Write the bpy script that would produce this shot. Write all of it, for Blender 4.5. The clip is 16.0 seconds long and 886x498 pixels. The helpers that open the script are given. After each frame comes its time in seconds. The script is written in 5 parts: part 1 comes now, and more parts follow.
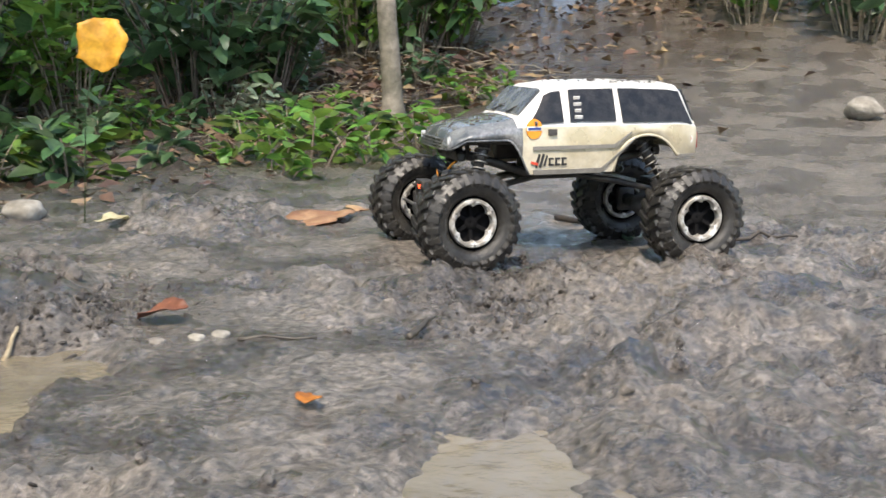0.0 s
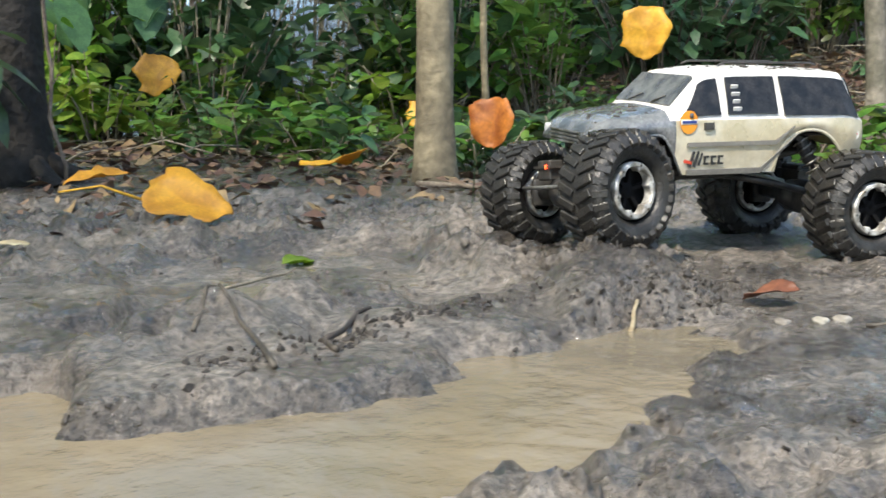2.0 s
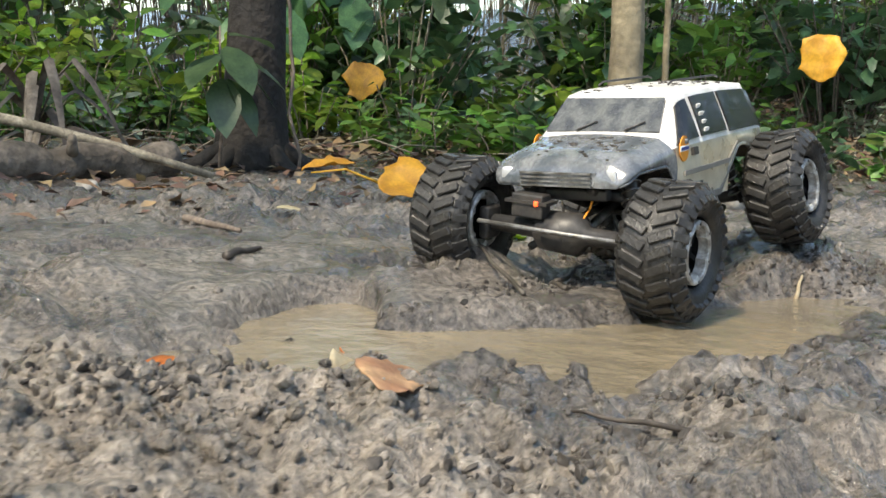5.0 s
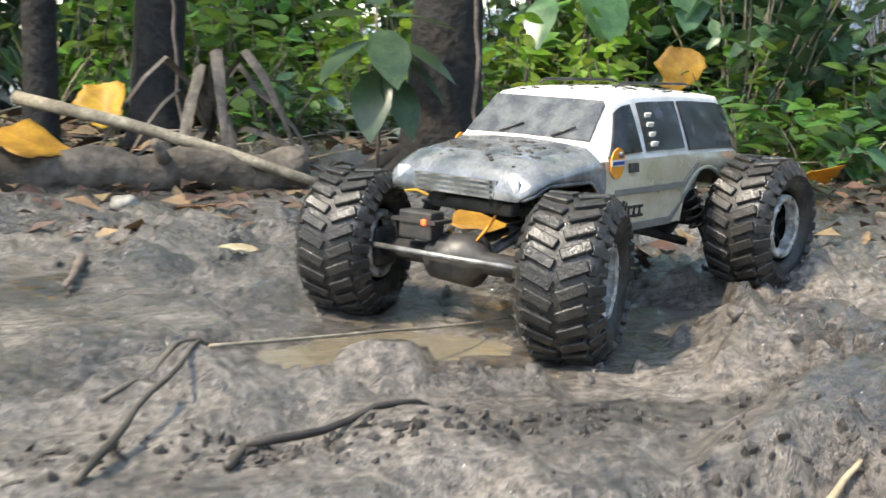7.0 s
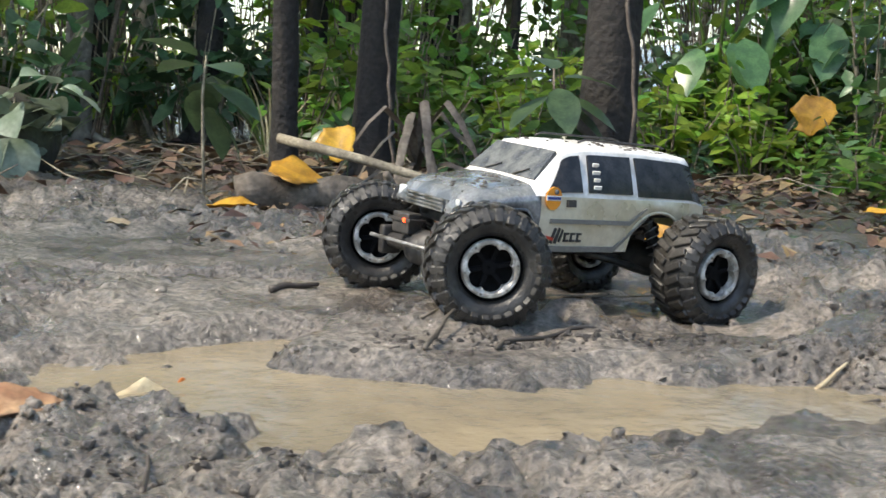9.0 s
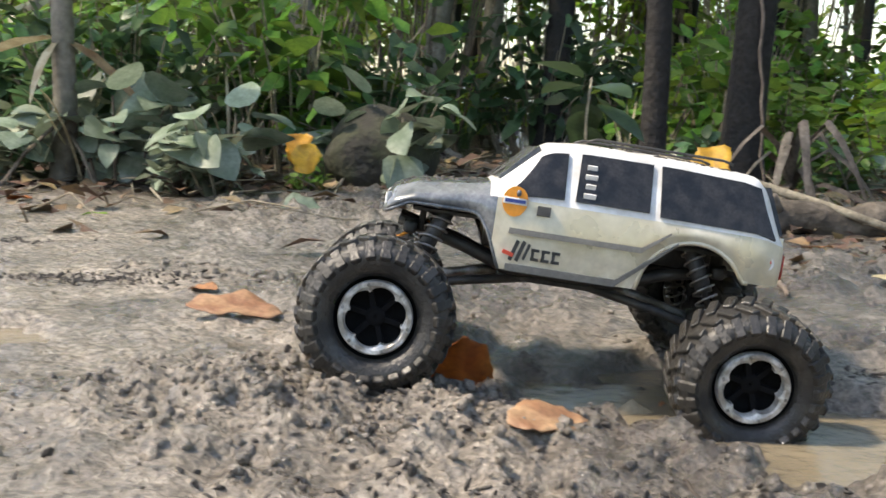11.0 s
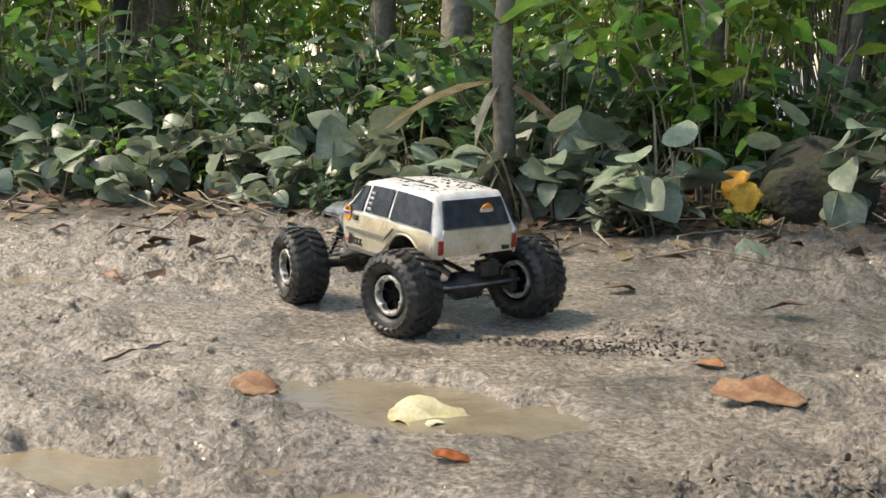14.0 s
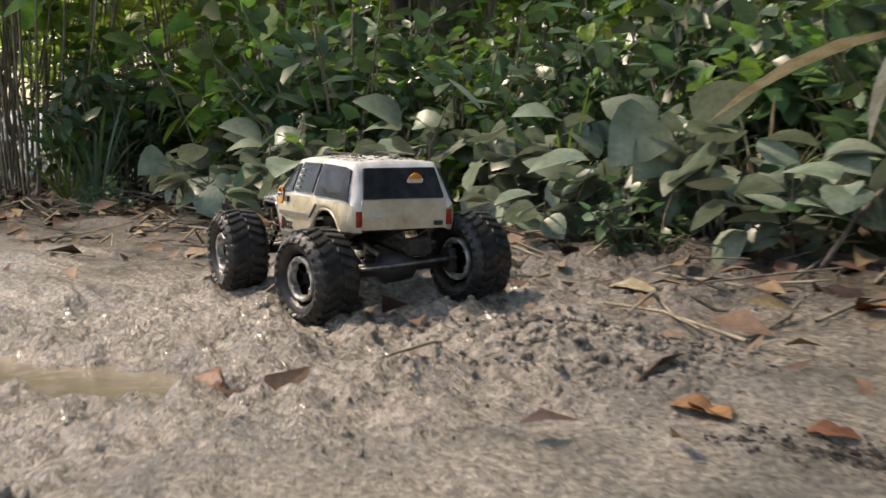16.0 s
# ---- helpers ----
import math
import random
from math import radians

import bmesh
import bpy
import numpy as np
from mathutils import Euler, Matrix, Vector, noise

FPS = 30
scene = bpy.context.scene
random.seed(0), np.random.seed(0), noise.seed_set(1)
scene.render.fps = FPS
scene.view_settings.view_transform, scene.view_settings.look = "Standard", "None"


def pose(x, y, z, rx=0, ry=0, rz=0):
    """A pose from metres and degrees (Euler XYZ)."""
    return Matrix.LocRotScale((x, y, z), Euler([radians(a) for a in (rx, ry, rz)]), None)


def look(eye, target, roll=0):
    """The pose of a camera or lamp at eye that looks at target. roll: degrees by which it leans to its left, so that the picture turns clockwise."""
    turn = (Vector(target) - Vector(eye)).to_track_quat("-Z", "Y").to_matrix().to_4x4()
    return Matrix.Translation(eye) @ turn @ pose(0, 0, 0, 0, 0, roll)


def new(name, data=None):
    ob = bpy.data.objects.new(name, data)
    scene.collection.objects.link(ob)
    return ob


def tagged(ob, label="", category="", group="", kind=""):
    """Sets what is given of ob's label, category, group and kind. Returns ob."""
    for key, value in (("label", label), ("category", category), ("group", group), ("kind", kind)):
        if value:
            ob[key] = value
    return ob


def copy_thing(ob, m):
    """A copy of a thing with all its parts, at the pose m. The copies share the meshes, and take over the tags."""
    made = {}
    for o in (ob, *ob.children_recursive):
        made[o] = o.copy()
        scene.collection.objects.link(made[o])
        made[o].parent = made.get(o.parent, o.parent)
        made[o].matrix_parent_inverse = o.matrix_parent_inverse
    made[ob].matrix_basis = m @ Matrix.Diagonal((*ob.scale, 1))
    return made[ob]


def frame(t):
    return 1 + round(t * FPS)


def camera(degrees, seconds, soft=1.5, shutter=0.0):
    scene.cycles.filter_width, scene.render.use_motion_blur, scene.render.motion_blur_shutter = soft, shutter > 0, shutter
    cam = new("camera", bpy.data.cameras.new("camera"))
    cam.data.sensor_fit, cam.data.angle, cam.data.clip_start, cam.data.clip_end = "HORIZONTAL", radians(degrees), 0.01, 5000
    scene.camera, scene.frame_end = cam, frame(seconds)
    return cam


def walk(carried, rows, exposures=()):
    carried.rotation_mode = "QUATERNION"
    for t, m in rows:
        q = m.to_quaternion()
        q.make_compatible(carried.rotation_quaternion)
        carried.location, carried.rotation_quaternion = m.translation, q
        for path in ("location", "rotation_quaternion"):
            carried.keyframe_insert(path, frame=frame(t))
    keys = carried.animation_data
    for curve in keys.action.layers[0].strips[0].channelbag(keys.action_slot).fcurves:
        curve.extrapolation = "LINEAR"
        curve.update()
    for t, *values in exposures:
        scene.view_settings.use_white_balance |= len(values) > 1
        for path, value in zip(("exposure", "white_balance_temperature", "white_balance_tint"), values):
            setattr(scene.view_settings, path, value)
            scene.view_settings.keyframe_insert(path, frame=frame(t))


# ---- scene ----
cam = camera(42.0, 16.0, soft=1.5, shutter=0.25)
PATH = [
    (0, (0.152, 0.011, 0.234), (1.0958, 0.3090, 0.0906), 1.1),
    (0.5, (0.158, 0.064, 0.206), (1.0820, 0.4238, 0.0754), 0.2),
    (1, (0.154, 0.105, 0.198), (1.0417, 0.5492, 0.0793), -0.1),
    (1.5, (0.125, 0.152, 0.193), (0.9616, 0.6852, 0.0695), 0.7),
    (2, (0.072, 0.190, 0.207), (0.8576, 0.7917, 0.0614), 0.5),
    (2.5, (0.025, 0.207, 0.210), (0.7927, 0.8307, 0.0634), 0.6),
    (3, (0.008, 0.217, 0.209), (0.7863, 0.8297, 0.0727), 0.9),
    (3.5, (-0.015, 0.231, 0.207), (0.7583, 0.8524, 0.0848), 1.2),
    (4, (-0.039, 0.244, 0.214), (0.7202, 0.8811, 0.0829), 0.7),
    (4.5, (-0.191, 0.083, 0.199), (0.5252, 0.7703, 0.0798), 1.6),
    (4.7, (-0.225, 0.045, 0.192), (0.4868, 0.7357, 0.0658), 2.3),
    (6.8, (0.610, 0.252, 0.222), (0.9991, 1.1567, 0.0454), 1.8),
    (7, (0.589, 0.205, 0.211), (0.9342, 1.1377, 0.0505), 1.8),
    (7.5, (0.508, -0.065, 0.250), (0.7945, 0.8799, 0.0891), 1.4),
    (8, (0.450, -0.286, 0.267), (0.7196, 0.6655, 0.1162), 1.2),
    (8.2, (0.448, -0.290, 0.265), (0.7157, 0.6712, 0.1153), 1.3),
    (10.3, (0.259, -0.259, 0.240), (0.3412, 0.7293, 0.1122), 3.1),
    (10.5, (0.251, -0.268, 0.245), (0.3101, 0.7214, 0.1108), 3.0),
    (11, (0.224, -0.296, 0.268), (0.1870, 0.6939, 0.1303), 1.8),
    (11.5, (0.196, -0.316, 0.300), (0.0664, 0.6641, 0.1506), 0.6),
    (12, (0.168, -0.327, 0.297), (-0.0137, 0.6456, 0.1536), -0.2),
    (12.5, (0.143, -0.317, 0.300), (-0.0668, 0.6513, 0.1633), -1.4),
    (13, (0.131, -0.324, 0.315), (-0.1181, 0.6337, 0.1741), -2.3),
    (13.5, (0.076, -0.348, 0.356), (-0.2378, 0.5906, 0.2103), -1.1),
    (14, (0.033, -0.344, 0.377), (-0.2997, 0.5870, 0.2289), -0.4),
    (14.5, (-0.003, -0.337, 0.396), (-0.3556, 0.5875, 0.2508), -0.9),
    (15, (-0.083, -0.190, 0.381), (-0.4664, 0.7241, 0.2474), -0.4),
    (15.5, (-0.144, 0.258, 0.339), (-0.6398, 1.1167, 0.2070), -1.0),
    (15.7, (-0.220, 0.410, 0.314), (-0.7555, 1.2449, 0.1848), -0.9),
    (16, (-0.363, 0.638, 0.302), (-0.9487, 1.4378, 0.1675), -2.6),
]
walk(cam, [(t, look(eye, target, roll)) for t, eye, target, roll in PATH], [(0, 1.42, 7050, 11), (2.5, 1.45, 6900, 6), (4.7, 1.42, 7300, 7), (6.8, 1.95, 7050, 8), (7.6, 1.42, 7150, 8), (8.2, 1.5, 7000, 7), (10.3, 1.65, 7400, 12), (12, 1.45, 7500, 10), (14.5, 1.12, 7900, 11), (16, 0.88, 8000, 15)])

# ---- world and sun ----
SUN_UP, SUN_FROM = 54.0, 262.0
world = bpy.data.worlds.new("sky")
scene.world = world
world.use_nodes = True
sky = world.node_tree.nodes.new("ShaderNodeTexSky")
sky.sky_type, sky.sun_disc = "NISHITA", False
sky.sun_elevation, sky.sun_rotation = radians(SUN_UP), radians(SUN_FROM)
world.node_tree.links.new(sky.outputs["Color"], world.node_tree.nodes["Background"].inputs["Color"])
world.node_tree.nodes["Background"].inputs["Strength"].default_value = 0.15
sun_data = bpy.data.lights.new("sun", "SUN")
sun_data.energy, sun_data.angle, sun_data.color = 2.6, radians(4.0), (1.0, 0.93, 0.82)
sun = new("sun", sun_data)
sun.matrix_basis = look((0, 0, 0), (-math.sin(radians(SUN_FROM)) * math.cos(radians(SUN_UP)), -math.cos(radians(SUN_FROM)) * math.cos(radians(SUN_UP)), -math.sin(radians(SUN_UP))))

# where the truck's body is: seconds, place, and turn about x, y and z in degrees
TRUCK = [
    (0, 1.718, 0.352, 0.021, -1.5, 1.9, 124.3),
    (0.5, 1.670, 0.529, 0.024, -2.2, 2.1, 127.5),
    (1, 1.552, 0.702, 0.016, -2.2, 2.3, 133.4),
    (1.5, 1.451, 0.767, 0.013, -2.9, 1.3, 140.9),
    (2, 1.362, 0.802, 0.007, -2.2, 1.0, 145.9),
    (2.5, 1.300, 0.822, 0.008, -0.6, 0.5, 148.6),
    (3, 1.178, 0.833, 0.003, -0.9, 2.3, 158.3),
    (3.5, 1.089, 0.839, 0.005, -3.2, 1.0, 162.4),
    (4, 0.948, 0.853, 0.018, 2.4, -2.8, 176.2),
    (4.5, 0.858, 0.803, -0.011, 2.7, 5.5, 188.6),
    (4.7, 0.857, 0.797, -0.009, 3.0, 5.9, 189.0),
    (6.8, 1.095, 1.140, -0.024, -1.0, 1.0, 209.0),
    (7, 1.065, 1.165, -0.025, -1.0, 0.5, 209.5),
    (7.5, 1.050, 1.155, -0.024, -1.0, -1.0, 215.0),
    (8, 0.968, 1.100, -0.021, -4.0, -2.5, 220.0),
    (8.2, 0.940, 1.090, -0.021, -4.5, -2.5, 217.0),
    (10.3, 0.459, 0.853, -0.017, 0.4, -3.1, 184.9),
    (10.5, 0.398, 0.820, -0.010, 0.6, -5.0, 185.5),
    (11, 0.277, 0.764, 0.005, 3.4, -7.2, 183.5),
    (11.5, 0.173, 0.724, 0.023, 4.6, -6.9, 181.1),
    (12, 0.071, 0.798, 0.026, 0.4, -4.3, 176.9),
    (12.5, -0.041, 0.891, 0.018, 3.2, -1.3, 164.8),
    (13, -0.242, 1.012, 0.012, 0.7, 1.8, 159.5),
    (13.5, -0.448, 1.161, 0.010, 1.6, -0.8, 150.5),
    (14, -0.652, 1.402, -0.002, -0.1, -2.7, 144.7),
    (14.5, -0.858, 1.620, -0.013, 0.2, -2.3, 142.6),
    (15, -1.056, 1.826, -0.014, 0.4, -0.9, 141.7),
    (15.5, -1.244, 1.859, -0.003, -1.2, 0.5, 153.8),
    (15.7, -1.338, 1.881, -0.002, 0.6, 0.3, 154.3),
    (16, -1.494, 1.935, -0.002, 3.3, 0.1, 155.0),
]

# ---- materials ----
def mat(name, base, rough=0.6, metal=0.0, var=0.25, scale=30.0, bump=0.0, bscale=None, second=None, spec=0.5,
        rough2=None, trans=0.0, coat=0.0, island=0.0, objvar=0.0, split=(0.4, 0.62)):
    """A procedural surface: two scales of colour change, gloss change and fine relief, in metres."""
    m = bpy.data.materials.new(name)
    m.use_nodes = True
    nt = m.node_tree
    b = nt.nodes["Principled BSDF"]
    tc = nt.nodes.new("ShaderNodeTexCoord")
    n1 = nt.nodes.new("ShaderNodeTexNoise")
    n1.inputs["Scale"].default_value = scale
    n1.inputs["Detail"].default_value = 6
    n2 = nt.nodes.new("ShaderNodeTexNoise")
    n2.inputs["Scale"].default_value = scale * 6.3
    n2.inputs["Detail"].default_value = 4
    for n in (n1, n2):
        nt.links.new(tc.outputs["Object"], n.inputs["Vector"])
    ramp = nt.nodes.new("ShaderNodeValToRGB")
    ramp.color_ramp.elements[0].position, ramp.color_ramp.elements[1].position = split
    other = second or tuple(c * (1 - var) for c in base)
    ramp.color_ramp.elements[0].color = (*other, 1)
    ramp.color_ramp.elements[1].color = (*base, 1)
    nt.links.new(n1.outputs["Fac"], ramp.inputs["Fac"])
    mix = nt.nodes.new("ShaderNodeMix")
    mix.data_type, mix.blend_type = "RGBA", "MULTIPLY"
    mix.inputs["Factor"].default_value = min(1.0, var * 2)
    gr = nt.nodes.new("ShaderNodeValToRGB")
    gr.color_ramp.elements[0].position, gr.color_ramp.elements[1].position = 0.3, 0.7
    gr.color_ramp.elements[0].color = (0.5, 0.5, 0.5, 1)
    gr.color_ramp.elements[1].color = (1.15, 1.15, 1.15, 1)
    nt.links.new(n2.outputs["Fac"], gr.inputs["Fac"])
    nt.links.new(ramp.outputs["Color"], mix.inputs["A"])
    nt.links.new(gr.outputs["Color"], mix.inputs["B"])
    out = mix.outputs["Result"]
    if island or objvar:
        hsv = nt.nodes.new("ShaderNodeHueSaturation")
        geo = nt.nodes.new("ShaderNodeNewGeometry") if island else nt.nodes.new("ShaderNodeObjectInfo")
        src = geo.outputs["Random Per Island"] if island else geo.outputs["Random"]
        amt = island or objvar
        for key, lo, hi in (("Value", 1 - amt, 1 + amt), ("Hue", 0.5 - 0.06 * amt, 0.5 + 0.05 * amt)):
            mr = nt.nodes.new("ShaderNodeMapRange")
            mr.inputs["To Min"].default_value, mr.inputs["To Max"].default_value = lo, hi
            nt.links.new(src, mr.inputs["Value"])
            nt.links.new(mr.outputs["Result"], hsv.inputs[key])
        nt.links.new(out, hsv.inputs["Color"])
        out = hsv.outputs["Color"]
    nt.links.new(out, b.inputs["Base Color"])
    b.inputs["Metallic"].default_value = metal
    b.inputs["Specular IOR Level"].default_value = spec
    b.inputs["Coat Weight"].default_value = coat
    if rough2 is None:
        rough2 = min(1.0, rough + 0.15)
    mr = nt.nodes.new("ShaderNodeMapRange")
    mr.inputs["From Min"].default_value, mr.inputs["From Max"].default_value = 0.35, 0.65
    mr.inputs["To Min"].default_value, mr.inputs["To Max"].default_value = rough, rough2
    nt.links.new(n1.outputs["Fac"], mr.inputs["Value"])
    nt.links.new(mr.outputs["Result"], b.inputs["Roughness"])
    if bump:
        n3 = nt.nodes.new("ShaderNodeTexNoise")
        n3.inputs["Scale"].default_value = bscale or scale * 4
        n3.inputs["Detail"].default_value = 8
        nt.links.new(tc.outputs["Object"], n3.inputs["Vector"])
        bp = nt.nodes.new("ShaderNodeBump")
        bp.inputs["Strength"].default_value = 0.8
        bp.inputs["Distance"].default_value = bump
        nt.links.new(n3.outputs["Fac"], bp.inputs["Height"])
        nt.links.new(bp.outputs["Normal"], b.inputs["Normal"])
    if trans:
        tr = nt.nodes.new("ShaderNodeBsdfTranslucent")
        nt.links.new(out, tr.inputs["Color"])
        ms = nt.nodes.new("ShaderNodeMixShader")
        ms.inputs["Fac"].default_value = trans
        nt.links.new(b.outputs["BSDF"], ms.inputs[1])
        nt.links.new(tr.outputs["BSDF"], ms.inputs[2])
        nt.links.new(ms.outputs["Shader"], nt.nodes["Material Output"].inputs["Surface"])
    return m


def glow(name, col, strength):
    m = mat(name, col, 0.4)
    b = m.node_tree.nodes["Principled BSDF"]
    b.inputs["Emission Color"].default_value = (*col, 1)
    b.inputs["Emission Strength"].default_value = strength
    return m


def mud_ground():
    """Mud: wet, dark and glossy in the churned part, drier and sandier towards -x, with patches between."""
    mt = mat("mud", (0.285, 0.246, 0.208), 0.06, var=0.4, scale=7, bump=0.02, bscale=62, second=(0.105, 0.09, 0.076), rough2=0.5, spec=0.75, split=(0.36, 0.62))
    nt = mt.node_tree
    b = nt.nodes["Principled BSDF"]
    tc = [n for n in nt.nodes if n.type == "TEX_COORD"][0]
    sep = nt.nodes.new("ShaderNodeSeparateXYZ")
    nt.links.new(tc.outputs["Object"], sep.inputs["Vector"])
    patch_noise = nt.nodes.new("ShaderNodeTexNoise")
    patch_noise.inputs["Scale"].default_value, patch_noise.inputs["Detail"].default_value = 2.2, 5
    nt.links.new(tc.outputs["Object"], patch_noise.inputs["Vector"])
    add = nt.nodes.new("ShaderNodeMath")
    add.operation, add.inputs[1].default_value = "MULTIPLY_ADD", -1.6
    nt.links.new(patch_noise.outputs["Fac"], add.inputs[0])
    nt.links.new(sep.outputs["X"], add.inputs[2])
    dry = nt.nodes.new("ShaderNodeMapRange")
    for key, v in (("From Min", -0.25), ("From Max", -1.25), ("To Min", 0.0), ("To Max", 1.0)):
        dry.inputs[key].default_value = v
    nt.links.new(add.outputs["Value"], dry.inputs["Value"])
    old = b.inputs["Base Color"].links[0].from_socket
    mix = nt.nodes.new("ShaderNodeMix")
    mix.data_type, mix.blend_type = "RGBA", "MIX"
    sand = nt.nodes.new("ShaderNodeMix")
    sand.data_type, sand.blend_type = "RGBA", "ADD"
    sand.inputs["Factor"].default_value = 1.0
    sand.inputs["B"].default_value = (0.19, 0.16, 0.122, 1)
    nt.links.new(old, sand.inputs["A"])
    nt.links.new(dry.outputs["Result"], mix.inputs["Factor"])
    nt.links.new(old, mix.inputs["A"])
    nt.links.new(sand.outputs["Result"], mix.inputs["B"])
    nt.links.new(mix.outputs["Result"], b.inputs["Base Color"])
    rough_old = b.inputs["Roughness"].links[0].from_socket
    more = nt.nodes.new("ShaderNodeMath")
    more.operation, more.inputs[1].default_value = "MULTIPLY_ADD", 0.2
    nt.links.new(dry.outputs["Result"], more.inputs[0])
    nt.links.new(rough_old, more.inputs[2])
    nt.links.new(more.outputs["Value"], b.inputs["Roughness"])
    # fine noise: hollows darker and peaks lighter in colour, same noise as the relief
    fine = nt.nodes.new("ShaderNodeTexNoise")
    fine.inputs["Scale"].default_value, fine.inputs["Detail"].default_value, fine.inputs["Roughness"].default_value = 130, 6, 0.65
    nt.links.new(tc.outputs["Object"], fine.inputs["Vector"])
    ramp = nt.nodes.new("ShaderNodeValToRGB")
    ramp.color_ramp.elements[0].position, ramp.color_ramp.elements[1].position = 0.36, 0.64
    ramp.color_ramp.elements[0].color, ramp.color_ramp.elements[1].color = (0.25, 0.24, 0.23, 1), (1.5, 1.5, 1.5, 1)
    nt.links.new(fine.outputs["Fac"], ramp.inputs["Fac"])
    fine_tone = nt.nodes.new("ShaderNodeMix")
    fine_tone.data_type, fine_tone.blend_type = "RGBA", "MULTIPLY"
    fine_tone.inputs["Factor"].default_value = 0.9
    # dark humus under the trees, beyond a wandering line
    past = nt.nodes.new("ShaderNodeMath")
    past.operation, past.inputs[1].default_value = "SUBTRACT", 0.4
    nt.links.new(sep.outputs["X"], past.inputs[0])
    over = nt.nodes.new("ShaderNodeMath")
    over.operation, over.inputs[1].default_value = "MAXIMUM", 0.0
    nt.links.new(past.outputs["Value"], over.inputs[0])
    side = nt.nodes.new("ShaderNodeMath")
    side.operation, side.inputs[1].default_value = "MULTIPLY_ADD", 0.4
    nt.links.new(over.outputs["Value"], side.inputs[0])
    nt.links.new(sep.outputs["Y"], side.inputs[2])
    wander = nt.nodes.new("ShaderNodeMath")
    wander.operation, wander.inputs[1].default_value = "MULTIPLY_ADD", 1.3
    nt.links.new(patch_noise.outputs["Fac"], wander.inputs[0])
    nt.links.new(side.outputs["Value"], wander.inputs[2])
    soil = nt.nodes.new("ShaderNodeMapRange")
    for key, v in (("From Min", 2.45), ("From Max", 3.0), ("To Min", 0.0), ("To Max", 0.85)):
        soil.inputs[key].default_value = v
    nt.links.new(wander.outputs["Value"], soil.inputs["Value"])
    humus = nt.nodes.new("ShaderNodeMix")
    humus.data_type, humus.blend_type = "RGBA", "MIX"
    humus.inputs["B"].default_value = (0.075, 0.053, 0.037, 1)
    nt.links.new(soil.outputs["Result"], humus.inputs["Factor"])
    nt.links.new(mix.outputs["Result"], humus.inputs["A"])
    nt.links.new(humus.outputs["Result"], fine_tone.inputs["A"])
    nt.links.new(ramp.outputs["Color"], fine_tone.inputs["B"])
    nt.links.new(fine_tone.outputs["Result"], b.inputs["Base Color"])
    bump = [n for n in nt.nodes if n.type == "BUMP"][0]
    second = nt.nodes.new("ShaderNodeBump")
    second.inputs["Strength"].default_value, second.inputs["Distance"].default_value = 1.0, 0.012
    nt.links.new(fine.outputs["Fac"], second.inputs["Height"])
    nt.links.new(bump.outputs["Normal"], second.inputs["Normal"])
    nt.links.new(second.outputs["Normal"], b.inputs["Normal"])
    nt.links.new(bump.outputs["Normal"], b.inputs["Coat Normal"])
    b.inputs["Coat Weight"].default_value, b.inputs["Coat Roughness"].default_value = 0.75, 0.07
    return mt


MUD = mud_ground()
SILT = mat("muddy_water", (0.22, 0.18, 0.12), 0.03, var=0.15, scale=3, bump=0.005, bscale=30, second=(0.16, 0.136, 0.097), rough2=0.1, spec=0.7)
SILVER = mat("silver_paint", (0.67, 0.615, 0.49), 0.26, 0.3, var=0.12, scale=25, second=(0.52, 0.455, 0.32), coat=0.3, rough2=0.45)
WHITE = mat("white_paint", (0.78, 0.77, 0.75), 0.3, var=0.1, scale=40, second=(0.6, 0.58, 0.54), coat=0.3, rough2=0.5)
GREY = mat("grey_paint", (0.085, 0.097, 0.11), 0.12, 0.2, var=0.35, scale=45, second=(0.24, 0.245, 0.25), coat=0.7, rough2=0.4)
GLASS = mat("smoked_window", (0.012, 0.014, 0.017), 0.05, var=0.3, scale=60, second=(0.03, 0.03, 0.032), spec=0.3, rough2=0.22)
WSHIELD = mat("tinted_windscreen", (0.055, 0.06, 0.07), 0.08, var=0.25, scale=60, second=(0.13, 0.135, 0.135), spec=0.5, rough2=0.3)
RUBBER = mat("wet_rubber", (0.014, 0.0135, 0.013), 0.2, var=0.45, scale=40, bump=0.0012, bscale=420, second=(0.04, 0.037, 0.033), rough2=0.62)
RIM = mat("brushed_aluminium", (0.72, 0.72, 0.70), 0.4, 0.4, var=0.3, scale=70, second=(0.3, 0.28, 0.25), rough2=0.6)
BLACK = mat("black_plastic", (0.022, 0.022, 0.023), 0.4, var=0.3, scale=50, second=(0.05, 0.045, 0.04), rough2=0.65)
STEEL = mat("dull_steel", (0.33, 0.33, 0.33), 0.35, 0.7, var=0.3, scale=70, second=(0.15, 0.14, 0.12), rough2=0.6)
HUBDARK = mat("dark_hub", (0.008, 0.008, 0.009), 0.8, var=0.3, scale=60, spec=0.12, rough2=0.95)
ORANGE = mat("orange_vinyl", (0.8, 0.3, 0.03), 0.4, var=0.1, scale=80)
NAVY = mat("navy_vinyl", (0.03, 0.06, 0.25), 0.4, var=0.1, scale=80)
INK = mat("black_vinyl", (0.03, 0.03, 0.03), 0.4, var=0.1, scale=80)
RED = mat("red_vinyl", (0.55, 0.06, 0.03), 0.4, var=0.1, scale=80)
LAMPRED = mat("red_lens", (0.35, 0.03, 0.02), 0.2, var=0.2, scale=80)
LAMPCLEAR = mat("clear_lens", (0.5, 0.52, 0.53), 0.15, var=0.2, scale=80)
TRIM = mat("grey_trim", (0.2, 0.19, 0.17), 0.5, var=0.2, scale=60)
